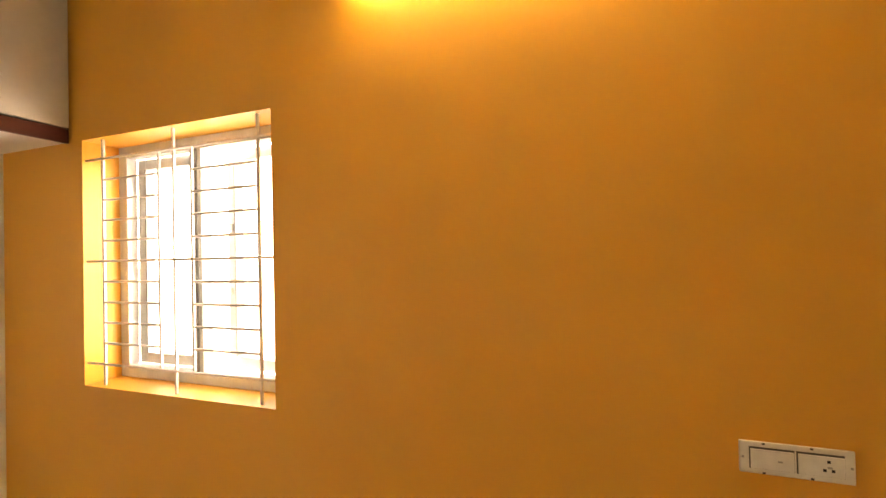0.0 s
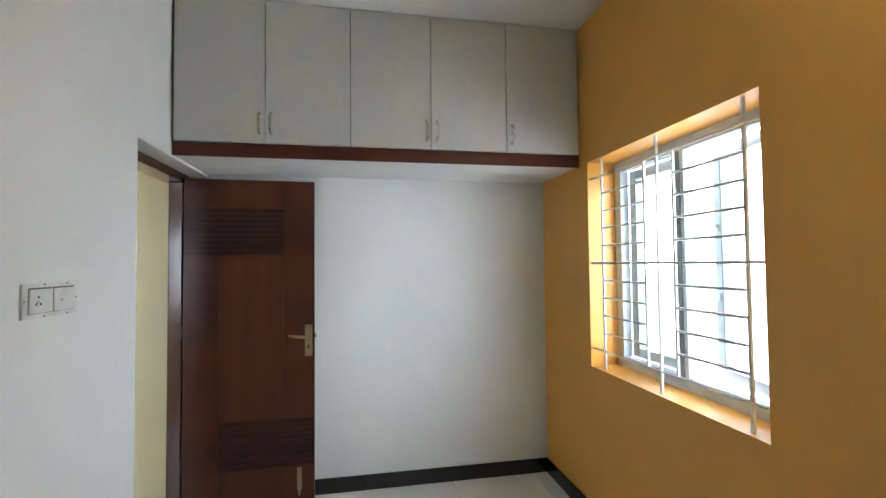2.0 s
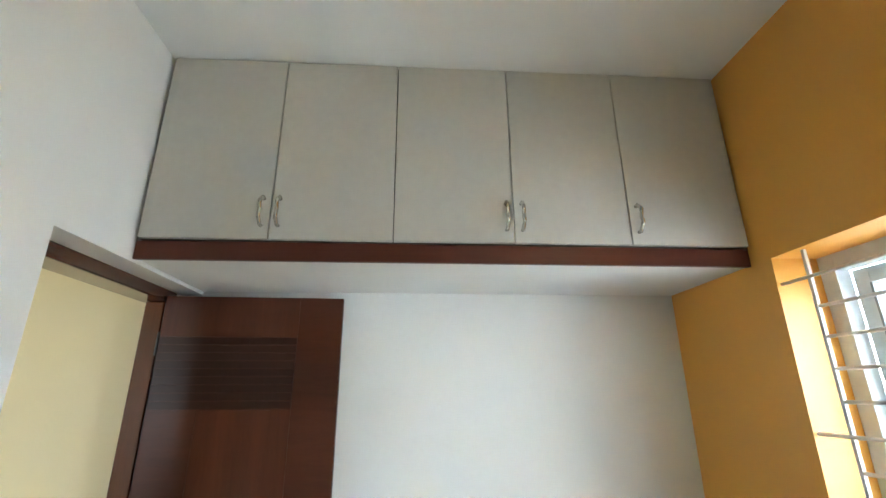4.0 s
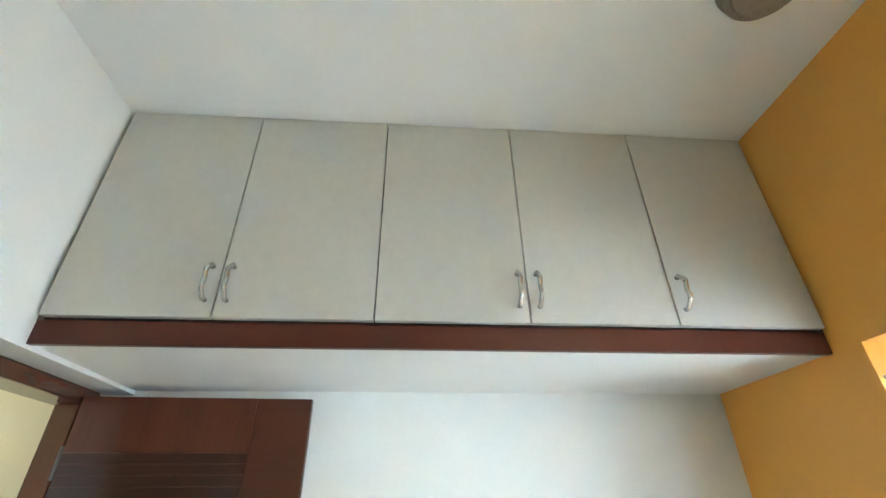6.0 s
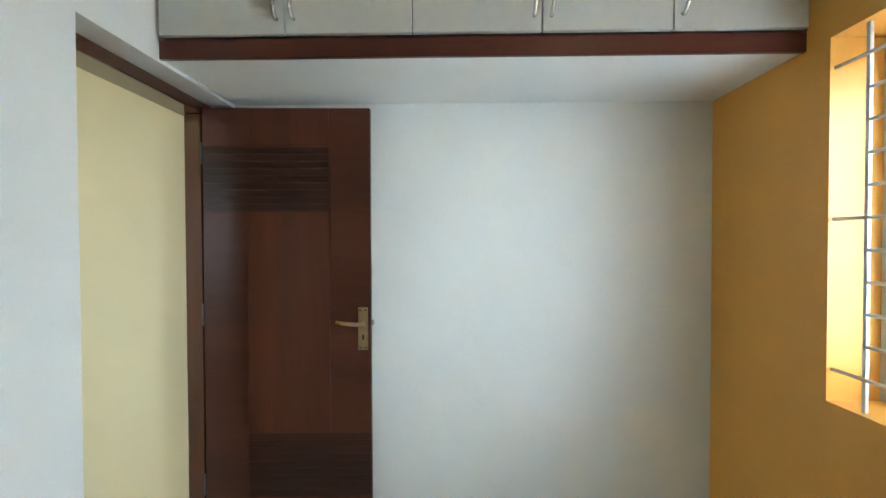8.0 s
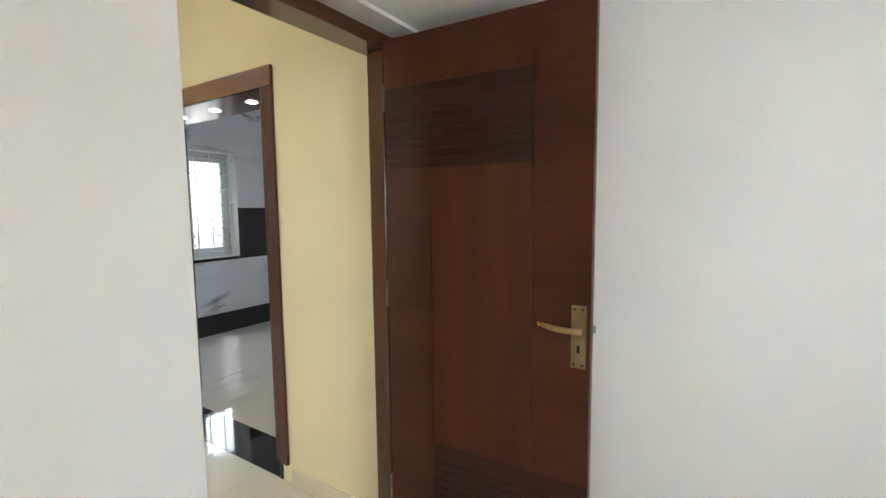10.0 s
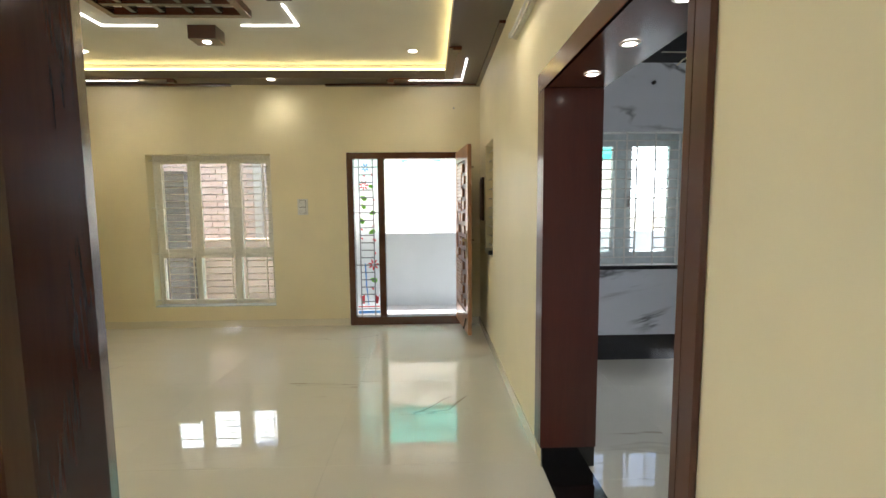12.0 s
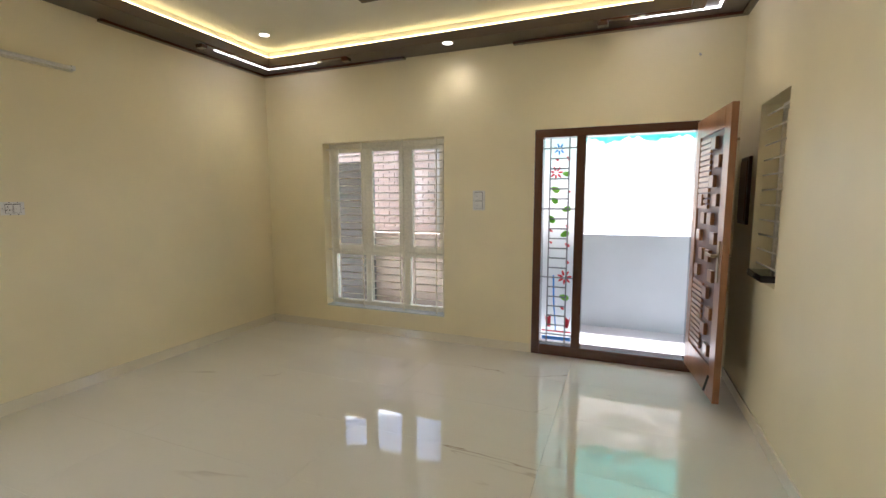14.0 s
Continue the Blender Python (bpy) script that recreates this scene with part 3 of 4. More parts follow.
for dims, mat in (((-0.038, 0.545, 1.868, LH), M_LEAF_V), ((0.548, LW, 0.53, LH), M_LEAF_H), ((0.165, 0.545, 0.53, 1.565), M_LEAF_V), ((-0.038, 0.162, 0, 1.565), M_LEAF_H), ((0.165, LW, 0, 0.225), M_LEAF_V)):
    bpart("veneer_panel", (-0.0025, 0.0, dims[0] + 0.001, dims[1] - 0.001, dims[2] + 0.001, dims[3] - 0.001), mat, leaf, 0, "", LM)
for a, b, z0, z1 in ((-0.038, 0.545, 1.567, 1.866), (0.165, LW, 0.227, 0.528)):
    n = 9
    for k in range(n):
        lo, hi = z0 + (z1 - z0) * k / n, z0 + (z1 - z0) * (k + 1) / n
        bpart("slat", (-0.0025, 0.0005, a + 0.002, b - 0.002, lo + 0.003, hi - 0.001), M_LOUVRE, leaf, 0.0006, "", LM)
plate = bpart("handle_plate", (0.0, 0.006, 0.676, 0.722, 0.918, 1.118), M_BRASS, leaf, 0.002, "antique brass plate with keyhole", LM)
for yy, zz in ((0.686, 0.957), (0.712, 0.957), (0.686, 1.133), (0.712, 1.133)):
    bpart("screw", (0.0055, 0.0075, yy - 0.004, yy + 0.004, zz - 0.030, zz - 0.024), M_DARK, plate, 0, "", LM)
bpart("keyhole", (0.0055, 0.0072, 0.695, 0.704, 0.968, 0.991), M_DARK, plate, 0, "", LM)
bm = bmesh.new()
rod(bm, (0.004, 0.70, 1.044), (0.042, 0.70, 1.044), 0.013, 16)
bmesh.ops.transform(bm, matrix=LM, verts=bm.verts)
part("spindle", bm, M_BRASS, plate, "", True)


def lever_piece(u0, u1, mat, label=""):
    """A stretch of the bowed, slightly tapering lever; u runs from the spindle to the tip."""
    bm = bmesh.new()
    rings = []
    for k in range(9):
        u = u0 + (u1 - u0) * k / 8
        y, z, x = 0.716 - 0.138 * u, 1.044 + 0.012 * u * u, 0.036 + 0.012 * math.sin(math.pi * u)
        h, w = 0.0105 - 0.002 * u, 0.0045
        rings.append([bm.verts.new((x + w * a, y, z + h * b)) for a, b in ((-1, -0.7), (-0.4, -1), (0.5, -0.9), (1, -0.4), (1, 0.4), (0.5, 0.9), (-0.4, 1), (-1, 0.7))])
    for a, b in zip(rings, rings[1:]):
        for n in range(8):
            bm.faces.new((a[n], a[(n + 1) % 8], b[(n + 1) % 8], b[n]))
    bm.faces.new(rings[0])
    bm.faces.new(rings[-1])
    bmesh.ops.transform(bm, matrix=LM, verts=bm.verts)
    part("lever", bm, mat, plate, label, True)


lever_piece(0.0, 0.79, M_BRASS)
lever_piece(0.792, 1.0, M_BRASSGOLD, "golden lever tip")
bpart("latch_bolt", (-0.022, -0.010, LW, LW + 0.012, 1.033, 1.056), M_STEEL, leaf, 0.002, "", LM)
bolt = bpart("tower_bolt", (0.0, 0.006, 0.628, 0.656, 0.075, 0.215), M_BRASS, leaf, 0.002, "brass tower bolt near the foot of the leaf", LM)
bm = bmesh.new()
rod(bm, (0.010, 0.642, 0.04), (0.010, 0.642, 0.20), 0.0055, 10)
bmesh.ops.transform(bm, matrix=LM, verts=bm.verts)
part("bolt_rod", bm, M_BRASS, bolt, "", True)
for z in (0.25, 1.05, 1.8):
    bm = bmesh.new()
    rod(bm, (-2.958, -0.481, z), (-2.958, -0.481, z + 0.1), 0.005, 10)
    part("hinge", bm, M_LOFTEDGE, leaf, "", True)

# ---- storage loft ----
slab("loft_slab", (XW, -2.53, YS, YN, 2.105, 2.165), M_CEIL, "white painted concrete loft slab", "loft slab")
loft = thing("loft_cabinet", (-2.8, 0.77, 2.165), "grey laminate overhead loft cabinet with five doors", "cabinet")
bm = bmesh.new()
for d in ((-3.05, -2.512, YS + 0.001, YS + 0.02, 2.166, 2.955), (-3.05, -2.512, YN - 0.02, YN - 0.001, 2.166, 2.955), (-3.07, -3.05, YS + 0.001, YN - 0.001, 2.166, 2.955), (-3.05, -2.512, YS + 0.02, YN - 0.02, 2.94, 2.955)):
    box(bm, *d)
part("body", bm, M_LOFTEDGE, loft)
edges = [YS + 0.016, 0.091, 0.542, 0.997, 1.451, YN - 0.012]
doors = []
for k in range(5):
    doors.append(bpart("door", (-2.508, -2.487, edges[k] + 0.0022, edges[k + 1] - 0.0022, 2.174, 2.950), M_LOFT, loft, 0.0012))
bpart("fascia", (-2.53, -2.512, YS + 0.001, YN - 0.001, 2.10, 2.17), M_FASCIA, loft, 0.002, "dark brown wood veneer fascia board")


def swept(bm, pts, r, seg=8):
    """One closed tube along a line of points."""
    pts = [Vector(p) for p in pts]
    rings = []
    for k, p in enumerate(pts):
        d = (pts[min(k + 1, len(pts) - 1)] - pts[max(k - 1, 0)]).normalized()
        q = d.to_track_quat("Z", "Y").to_matrix()
        rings.append([bm.verts.new(p + q @ Vector((r * math.cos(2 * math.pi * a / seg), r * math.sin(2 * math.pi * a / seg), 0))) for a in range(seg)])
    for a, b in zip(rings, rings[1:]):
        o = min(range(seg), key=lambda n: (b[n].co - a[0].co).length)
        for n in range(seg):
            bm.faces.new((a[n], a[(n + 1) % seg], b[(n + 1 + o) % seg], b[(n + o) % seg]))
    bm.faces.new(rings[0])
    bm.faces.new(rings[-1])


def pull(parent, y):
    """A bowed pull: two short feet and a grip that dips in its middle."""
    bm = bmesh.new()
    pts = [(-2.487, y, 2.225)]
    for k in range(13):
        u = k / 12
        rise = min(1.0, 4.5 * u, 4.5 * (1 - u))
        pts.append((-2.487 + 0.014 + 0.026 * rise - 0.007 * math.exp(-((u - 0.5) / 0.12) ** 2), y, 2.223 + 0.110 * u))
    pts.append((-2.487, y, 2.331))
    swept(bm, pts, 0.0074)
    part("handle", bm, M_STEEL, parent, "curved brushed steel pull handle", True)


for k, y in ((0, 0.062), (1, 0.122), (2, 0.968), (3, 1.028), (4, 1.482)):
    pull(doors[k], y)

# ---- kitchen portal ----
portal = thing("kitchen_portal", (-3.2, -1.96, 0), "red brown laminate clad opening to the kitchen", "door frame", kind="structure")
PX = HW + 0.018
bpart("lining", (KX1 - 0.005, PX, KY0 - 0.028, KY0, 0.115, 2.03), M_PORTAL_SHADED, portal, 0.002)
bpart("lining", (KX1 - 0.005, PX, KY1, KY1 + 0.028, 0.115, 2.03), M_PORTAL_SHADED, portal, 0.002)
bpart("soffit_panel", (KX1 - 0.005, PX, KY0 - 0.028, KY1 + 0.028, 2.032, 2.058), M_PORTALH, portal, 0.002)
bpart("architrave", (HW + 0.001, PX, KY0 - 0.13, KY0 - 0.03, 0.115, 2.03), M_PORTAL_SHADED, portal, 0.002)
bpart("architrave", (HW + 0.001, PX, KY1 + 0.03, KY1 + 0.085, 0.1, 2.03), M_PORTAL_SHADED, portal, 0.002)
bpart("architrave", (HW + 0.001, PX + 0.001, KY0 - 0.13, KY1 + 0.085, 2.032, 2.13), M_PORTALH, portal, 0.002)
bpart("plinth", (KX1, HW + 0.006, KY0 - 0.028, KY0 - 0.004, 0, 0.113), M_BLACK, portal, 0.002, "black granite plinth")
bpart("plinth", (KX1, HW + 0.006, KY1 + 0.004, KY1 + 0.028, 0, 0.113), M_BLACK, portal, 0.002, "black granite plinth")
bpart("threshold", (KX1 + 0.03, HW, KY0 - 0.004, KY1 + 0.004, -0.011, 0.002), M_BLACK, portal, 0.001, "polished black granite threshold")


def downlight(x, y, z, lit=True, r=0.042, group="hall downlights"):
    ob = thing("downlight", (x, y, z), "round recessed LED downlight, glowing warm white" if lit else "round recessed LED downlight, dim", "downlight", group)
    bm = bmesh.new()
    bmesh.ops.create_circle(bm, cap_ends=True, segments=24, radius=r, matrix=Matrix.Translation((x, y, z - 0.004)))
    lens = bmesh.ops.extrude_face_region(bm, geom=bm.faces[:])
    bmesh.ops.translate(bm, vec=(0, 0, 0.003), verts=[v for v in lens["geom"] if isinstance(v, bmesh.types.BMVert)])
    part("lens", bm, M_DOWN if lit else M_DOWNOFF, ob)
    bm = bmesh.new()
    for a in range(24):
        a0, a1 = 2 * math.pi * a / 24, 2 * math.pi * (a + 1) / 24
        q = [bm.verts.new((x + rr * math.cos(an), y + rr * math.sin(an), zz)) for rr, an, zz in ((r, a0, z - 0.006), (r, a1, z - 0.006), (r + 0.012, a1, z - 0.001), (r + 0.012, a0, z - 0.001))]
        bm.faces.new(q)
    bmesh.ops.remove_doubles(bm, verts=bm.verts, dist=1e-5)
    part("ring", bm, M_PLASTIC, ob, "", True)
    return ob


for yy in (-1.62, -1.98, -2.36):
    downlight(-3.19, yy, 2.031, True, 0.026, "portal downlights")
lamp("portal_glow", "SPOT", 0.8, look((-3.19, -1.98, 2.0), (-3.19, -1.98, 0)), (1, 0.9, 0.75), spot=radians(120))

# ---- hall ceiling: wood trim, strips and lamps ----
def trim(name, dims, label, mat=None):
    bm = bmesh.new()
    box(bm, *dims, bevel=0.004)
    return tagged(mesh_ob(name, bm, mat or M_FRAMEH), label, "ceiling trim", "ceiling trims", "structure")


CZ0, CZ1, CW = 2.842, ZL - 0.001, 0.055
CL = "dark brown wooden cornice strip under the ceiling border"
trim("trim_cornice", (-0.16, HE - 0.002, HS + 0.002, HS + CW, CZ0, CZ1), CL)
trim("trim_cornice", (HW + 0.002, -1.25, HS + 0.002, HS + CW, CZ0, CZ1), CL)
trim("trim_cornice", (HW + 0.002, HW + CW, HS + CW + 0.001, -3.85, CZ0, CZ1), CL)
trim("trim_cornice", (HE - CW, HE - 0.002, HS + CW + 0.001, -3.9, CZ0, CZ1), CL)
BL = "red brown wooden corner board on the ceiling border"
for x0, x1, y0, y1 in ((0.36, TX1, TY0 - 0.05, TY0), (TX1 + 0.001, TX1 + 0.05, TY0 - 0.05, -4.62), (TX0, -2.0, TY0 - 0.05, TY0), (TX0 - 0.09, TX0 - 0.001, TY0 - 0.05, -4.42)):
    trim("trim_board", (x0, x1, y0, y1, ZL - 0.012, ZL - 0.001), BL, M_PORTALH)
for x, y in ((0.38, TY0 - 0.032), (TX1 + 0.042, -4.60), (-2.02, TY0 - 0.032), (TX0 - 0.075, -4.40)):
    trim("trim_block", (x - 0.04, x + 0.04, y - 0.03, y + 0.03, ZL - 0.045, ZL - 0.0125), "dark wooden end block of the corner board", M_FRAMEH)


def led(points, z, name="led_strip", w=0.012):
    ob = thing(name, (points[1][0], points[1][1], z), "bent profile of cool white LED light on the ceiling", "LED strip", "angled LED strips")
    bm = bmesh.new()
    for (xa, ya), (xb, yb) in zip(points, points[1:]):
        dx, dy = (w if xb > xa else -w, 0) if abs(xb - xa) > abs(yb - ya) else (0, w if yb > ya else -w)
        lo, hi = (min(xa, xb), min(ya, yb)), (max(xa, xb), max(ya, yb))
        if abs(xb - xa) > abs(yb - ya):
            box(bm, lo[0] - w / 2, hi[0] + w / 2, ya - w / 2, ya + w / 2, z - 0.010, z - 0.001)
        else:
            box(bm, xa - w / 2, xa + w / 2, lo[1] + w / 2 + 0.0005, hi[1], z - 0.010, z - 0.001)
    part("diffuser", bm, M_LEDWHITE, ob)


led([(1.395, -4.77), (1.395, -5.46), (0.78, -5.46)], ZL)
led([(-2.82, -4.74), (-2.82, -5.46), (-2.23, -5.46)], ZL)
led([(0.36, -3.95), (0.36, -4.37), (-0.10, -4.37)], ZT)
led([(-1.315, -3.95), (-1.315, -4.36), (-0.835, -4.36)], ZT)
downlight(-2.29, -4.99, ZT)
downlight(1.005, -5.0, ZT)
# mirror of the one at y -4.99, added out of view
downlight(-2.29, -1.6, ZT)
downlight(-0.696, -5.43, ZL)
downlight(-2.80, -3.12, ZL)
downlight(0.70, TY0 - 0.024, ZL - 0.0125, False, 0.018)
downlight(TX1 + 0.024, -4.95, ZL - 0.0125, False, 0.018)
downlight(-2.30, TY0 - 0.024, ZL - 0.0125, False, 0.018)
WARM = (1.0, 0.90, 0.74)
# more mirrored downlights, unseen, added to light the hall's north half
downlight(-2.85, -1.55, ZL)
downlight(-0.696, -0.82, ZL)
downlight(1.005, -1.6, ZT)
# beams at y above -2 belong to the added mirrored downlights
for x, y, z in ((-2.29, -4.99, ZT), (1.005, -5.0, ZT), (-0.696, -5.43, ZL), (-2.80, -3.12, ZL), (-2.29, -1.6, ZT), (-0.696, -0.82, ZL), (1.005, -1.6, ZT)):
    lamp("downlight_beam", "SPOT", 1.7 if y < -5.2 or y > -2 else 4.0, look((x, y, z - 0.03), (x, y, 0)), WARM, spot=radians(150))


def box_lamp(x, y, turned):
    ob = thing("box_lamp", (x, y, ZT), "dark brown boxed ceiling spotlight, lit", "ceiling light", "boxed ceiling spotlights")
    a, b = (0.09, 0.12) if turned else (0.12, 0.09)
    bpart("housing", (x - a, x + a, y - b, y + b, ZT - 0.115, ZT - 0.001), M_FRAMEH, ob, 0.004)
    bm = bmesh.new()
    rod(bm, (x, y, ZT - 0.119), (x, y, ZT - 0.114), 0.036, 20)
    part("lens", bm, M_DOWN, ob)


box_lamp(-0.49, -4.44, False)
box_lamp(-1.39, -3.53, True)
lat = thing("ceiling_lattice", (-0.48, -3.525, ZT), "dark brown wooden lattice panel on the ceiling", "ceiling panel")
LX0, LX1, LY0, LY1 = -1.03, 0.07, -4.075, -2.975
for d in ((LX0, LX1, LY0, LY0 + 0.06), (LX0, LX1, LY1 - 0.06, LY1), (LX0, LX0 + 0.06, LY0 + 0.061, LY1 - 0.061), (LX1 - 0.06, LX1, LY0 + 0.061, LY1 - 0.061)):
    bpart("border_board", (*d, ZT - 0.06, ZT - 0.001), M_FRAMEH, lat, 0.003)
for k in range(1, 5):
    x = LX0 + (LX1 - LX0) * k / 5
    bpart("lattice_bar", (x - 0.02, x + 0.02, LY0 + 0.061, LY1 - 0.061, ZT - 0.05, ZT - 0.001), M_FRAMEH, lat, 0.002)
    yk = LY0 + (LY1 - LY0) * k / 5
    bpart("lattice_bar", (LX0 + 0.061, LX1 - 0.061, yk - 0.02, yk + 0.02, ZT - 0.054, ZT - 0.012), M_FRAMEH, lat, 0.002)


# ---- tube lights ----
def tube(name, axis, a0, a1, face, out, z, lit, label):
    ob = thing(name, ((a0 + a1) / 2, face, z) if axis == "x" else (face, (a0 + a1) / 2, z), label, "tube light", "tube lights")

    def dims(u0, u1, w0, w1, zz0, zz1):
        lo, hi = sorted((face + out * w0, face + out * w1))
        return (u0, u1, lo, hi, zz0, zz1) if axis == "x" else (lo, hi, u0, u1, zz0, zz1)
    bpart("batten", dims(a0, a1, 0.001, 0.028, z - 0.022, z + 0.022), M_BATTEN, ob, 0.004)
    bpart("end_cap", dims(a0, a0 + 0.025, 0.0285, 0.06, z - 0.015, z + 0.018), M_PLASTIC, ob, 0.003)
    bpart("end_cap", dims(a1 - 0.025, a1, 0.0285, 0.06, z - 0.015, z + 0.018), M_PLASTIC, ob, 0.003)
    c = face + out * 0.045
    pa, pb = ((a0 + 0.025, c, z), (a1 - 0.025, c, z)) if axis == "x" else ((c, a0 + 0.025, z), (c, a1 - 0.025, z))
    rpart("tube", pa, pb, 0.0125, M_TUBE if lit else M_TUBEOFF, ob, "", 14)


tube("tube_light", "x", -0.88, 0.32, YN, -1, 2.52, True, "lit tube light batten high on the yellow wall")
tube("tube_light", "y", -3.42, -2.49, HW, 1, 2.585, False, "slim tube light batten high on the cream wall")
tube("tube_light", "y", -3.69, -2.6, HE, -1, 2.43, False, "slim unlit tube light batten on the cream wall")


# ---- switches ----
def switch_plate(axis, a0, a1, face, out, z0, z1, modules, label, rows=1):
    zc, ac = (z0 + z1) / 2, (a0 + a1) / 2
    ob = thing("switch_plate", (ac, face, zc) if axis == "x" else (face, ac, zc), label, "switch plate", "switch plates")

    def dims(u0, u1, w0, w1, zz0, zz1):
        lo, hi = sorted((face + out * w0, face + out * w1))
        return (u0, u1, lo, hi, zz0, zz1) if axis == "x" else (lo, hi, u0, u1, zz0, zz1)
    bpart("plate", dims(a0, a1, 0.0005, 0.009, z0, z1), M_PLASTIC, ob, 0.003)
    mw = (a1 - a0 - 0.04) / modules
    mh = (z1 - z0 - 0.02) / rows
    for r in range(rows):
        for k in range(modules):
            u, zz = a0 + 0.02 + mw * k, z0 + 0.01 + mh * r
            # thin dark block paints the shadow gap round the rocker, widest on top
            bpart("recess", dims(u + 0.002, u + mw - 0.002, 0.0092, 0.0100, zz + 0.004, zz + mh - 0.003), M_LOFTEDGE, ob)
            rk = bpart("rocker", dims(u + 0.005, u + mw - 0.0035, 0.0102, 0.0145, zz + 0.0055, zz + mh - 0.008), M_PLASTIC, ob, 0.0015)
            bpart("mark", dims(u + mw * 0.62, u + mw * 0.72, 0.0147, 0.0152, zz + mh * 0.42, zz + mh * 0.5), M_GREYPL, rk)
            if rows == 1:
                for zs in (z0 + 0.004, z1 - 0.004):
                    bpart("screw", dims(u + mw * 0.3, u + mw * 0.3 + 0.007, 0.0092, 0.0105, zs - 0.0025, zs + 0.0025), M_LOFTEDGE, ob)
    if rows == 1:
        u, zz = a1 - 0.02 - mw * 0.35, zc
        for du, dz in ((0, 0.012), (-0.009, -0.010), (0.009, -0.010)):
            bpart("socket_hole", dims(u + du - 0.0035, u + du + 0.0035, 0.0147, 0.0153, zz + dz - 0.0035, zz + dz + 0.0035), M_DARK, ob)
    for u in (a0 + 0.008, a1 - 0.008):
        bpart("screw", dims(u - 0.003, u + 0.003, 0.0092, 0.0105, zc - 0.003, zc + 0.003), M_GREYPL, ob)


switch_plate("x", 0.316, 0.566, YN, -1, 0.90, 0.985, 2, "white double switch and socket plate on the yellow wall")
switch_plate("x", -1.73, -1.475, YS, 1, 1.362, 1.468, 2, "white switch plate with open module on the white wall")
switch_plate("x", -0.99, -0.868, HS, 1, 1.355, 1.545, 1, "white two-row switch plate beside the front door", 2)
switch_plate("y", -3.32, -3.19, HE, -1, 1.36, 1.45, 2, "small white switch plate on the cream wall")
hook = thing("wall_hook", (-2.74, HS, 2.60), "small brown cable stub sticking from the cream wall", "cable stub")
rpart("stub", (-2.74, HS, 2.60), (-2.74, HS + 0.03, 2.585), 0.008, M_GREYPL, hook)
meter = thing("wall_panel", (HW, -5.36, 1.52), "narrow dark brown wall panel behind the open front door", "wall panel")
bpart("panel", (HW + 0.001, HW + 0.022, -5.47, -5.24, 1.28, 1.76), M_LOUVRE, meter, 0.006)
bpart("cover", (HW + 0.0225, HW + 0.03, -5.45, -5.26, 1.31, 1.73), M_TEAKDARK, meter, 0.004)

# ---- round fitting on the bedroom ceiling ----
disc = thing("ceiling_lamp", (-1.885, 1.575, ZB), "round brown grey surface fitting on the white ceiling", "ceiling light")
bm = bmesh.new()
rod(bm, (-1.885, 1.575, ZB - 0.045), (-1.885, 1.575, ZB - 0.001), 0.105, 40, 0.115)
part("body", bm, M_FAN, disc)
bm = bmesh.new()
rod(bm, (-1.885, 1.575, ZB - 0.052), (-1.885, 1.575, ZB - 0.046), 0.085, 40, 0.09)
part("cover", bm, M_FAN, disc)

# ---- front door ----
fd = thing("door_2", (-2.16, HS - 0.1, 0), "dark teak front door frame with a narrow sidelight", "door frame", kind="structure")
y0, y1 = HS - 0.13, HS + 0.012
bpart("jamb", (FX1 - 0.075, FX1, y0, y1, 0, FZ - 0.075), M_FRAME, fd, 0.005)
bpart("jamb", (FX0, FX0 + 0.11, y0, y1, 0, FZ - 0.075), M_FRAME, fd, 0.005)
bpart("mullion", (-1.905, -1.825, y0, y1, 0.1, FZ - 0.075), M_FRAME, fd, 0.005)
bpart("door_head", (FX0, FX1, y0, y1, FZ - 0.075, FZ), M_FRAMEH, fd, 0.005)
bpart("sill", (FX0 + 0.11, FX1 - 0.075, y0, y1, 0, 0.1), M_FRAMEH, fd, 0.005)
sl = thing("sidelight", (-1.68, HS - 0.08, 0.1), "frosted sidelight painted with flowers behind steel bars", "stained glass panel")
GX0, GX1, GZ0, GZ1 = -1.823, -1.537, 0.102, 2.008
pane = bpart("pane", (GX0, GX1, HS - 0.085, HS - 0.078, GZ0, GZ1), M_FROST, sl)
pane.visible_shadow = False
yb = HS - 0.03
for x in (GX0 + 0.06, GX1 - 0.06):
    bpart("bar", (x - 0.006, x + 0.006, yb - 0.006, yb + 0.006, GZ0, GZ1), M_SIDEBAR, sl, 0.002)
for k in range(1, 21):
    z = GZ0 + (GZ1 - GZ0) * k / 21
    wide = k in (1, 7, 14, 20)
    rpart("bar", (GX0 if wide else GX0 + 0.06, yb, z), (GX1 if wide else GX1 - 0.06, yb, z), 0.006, M_SIDEBAR, sl, seg=6)


def painted(name, outline, mat, label):
    bm = bmesh.new()
    f = bm.faces.new([bm.verts.new((x, HS - 0.0765, z)) for x, z in outline])
    ex = bmesh.ops.extrude_face_region(bm, geom=[f])
    bmesh.ops.translate(bm, vec=(0, 0.001, 0), verts=[v for v in ex["geom"] if isinstance(v, bmesh.types.BMVert)])
    ob = part(name, bm, mat, sl, label)
    ob.visible_shadow = False


def leaf_shape(cx, cz, length, width, ang):
    pts = []
    for k in range(10):
        u = 2 * math.pi * k / 10
        px, pz = length / 2 * math.cos(u), width / 2 * math.sin(u) * (1 - 0.3 * math.cos(u))
        pts.append((cx + px * math.cos(ang) - pz * math.sin(ang), cz + px * math.sin(ang) + pz * math.cos(ang)))
    return pts


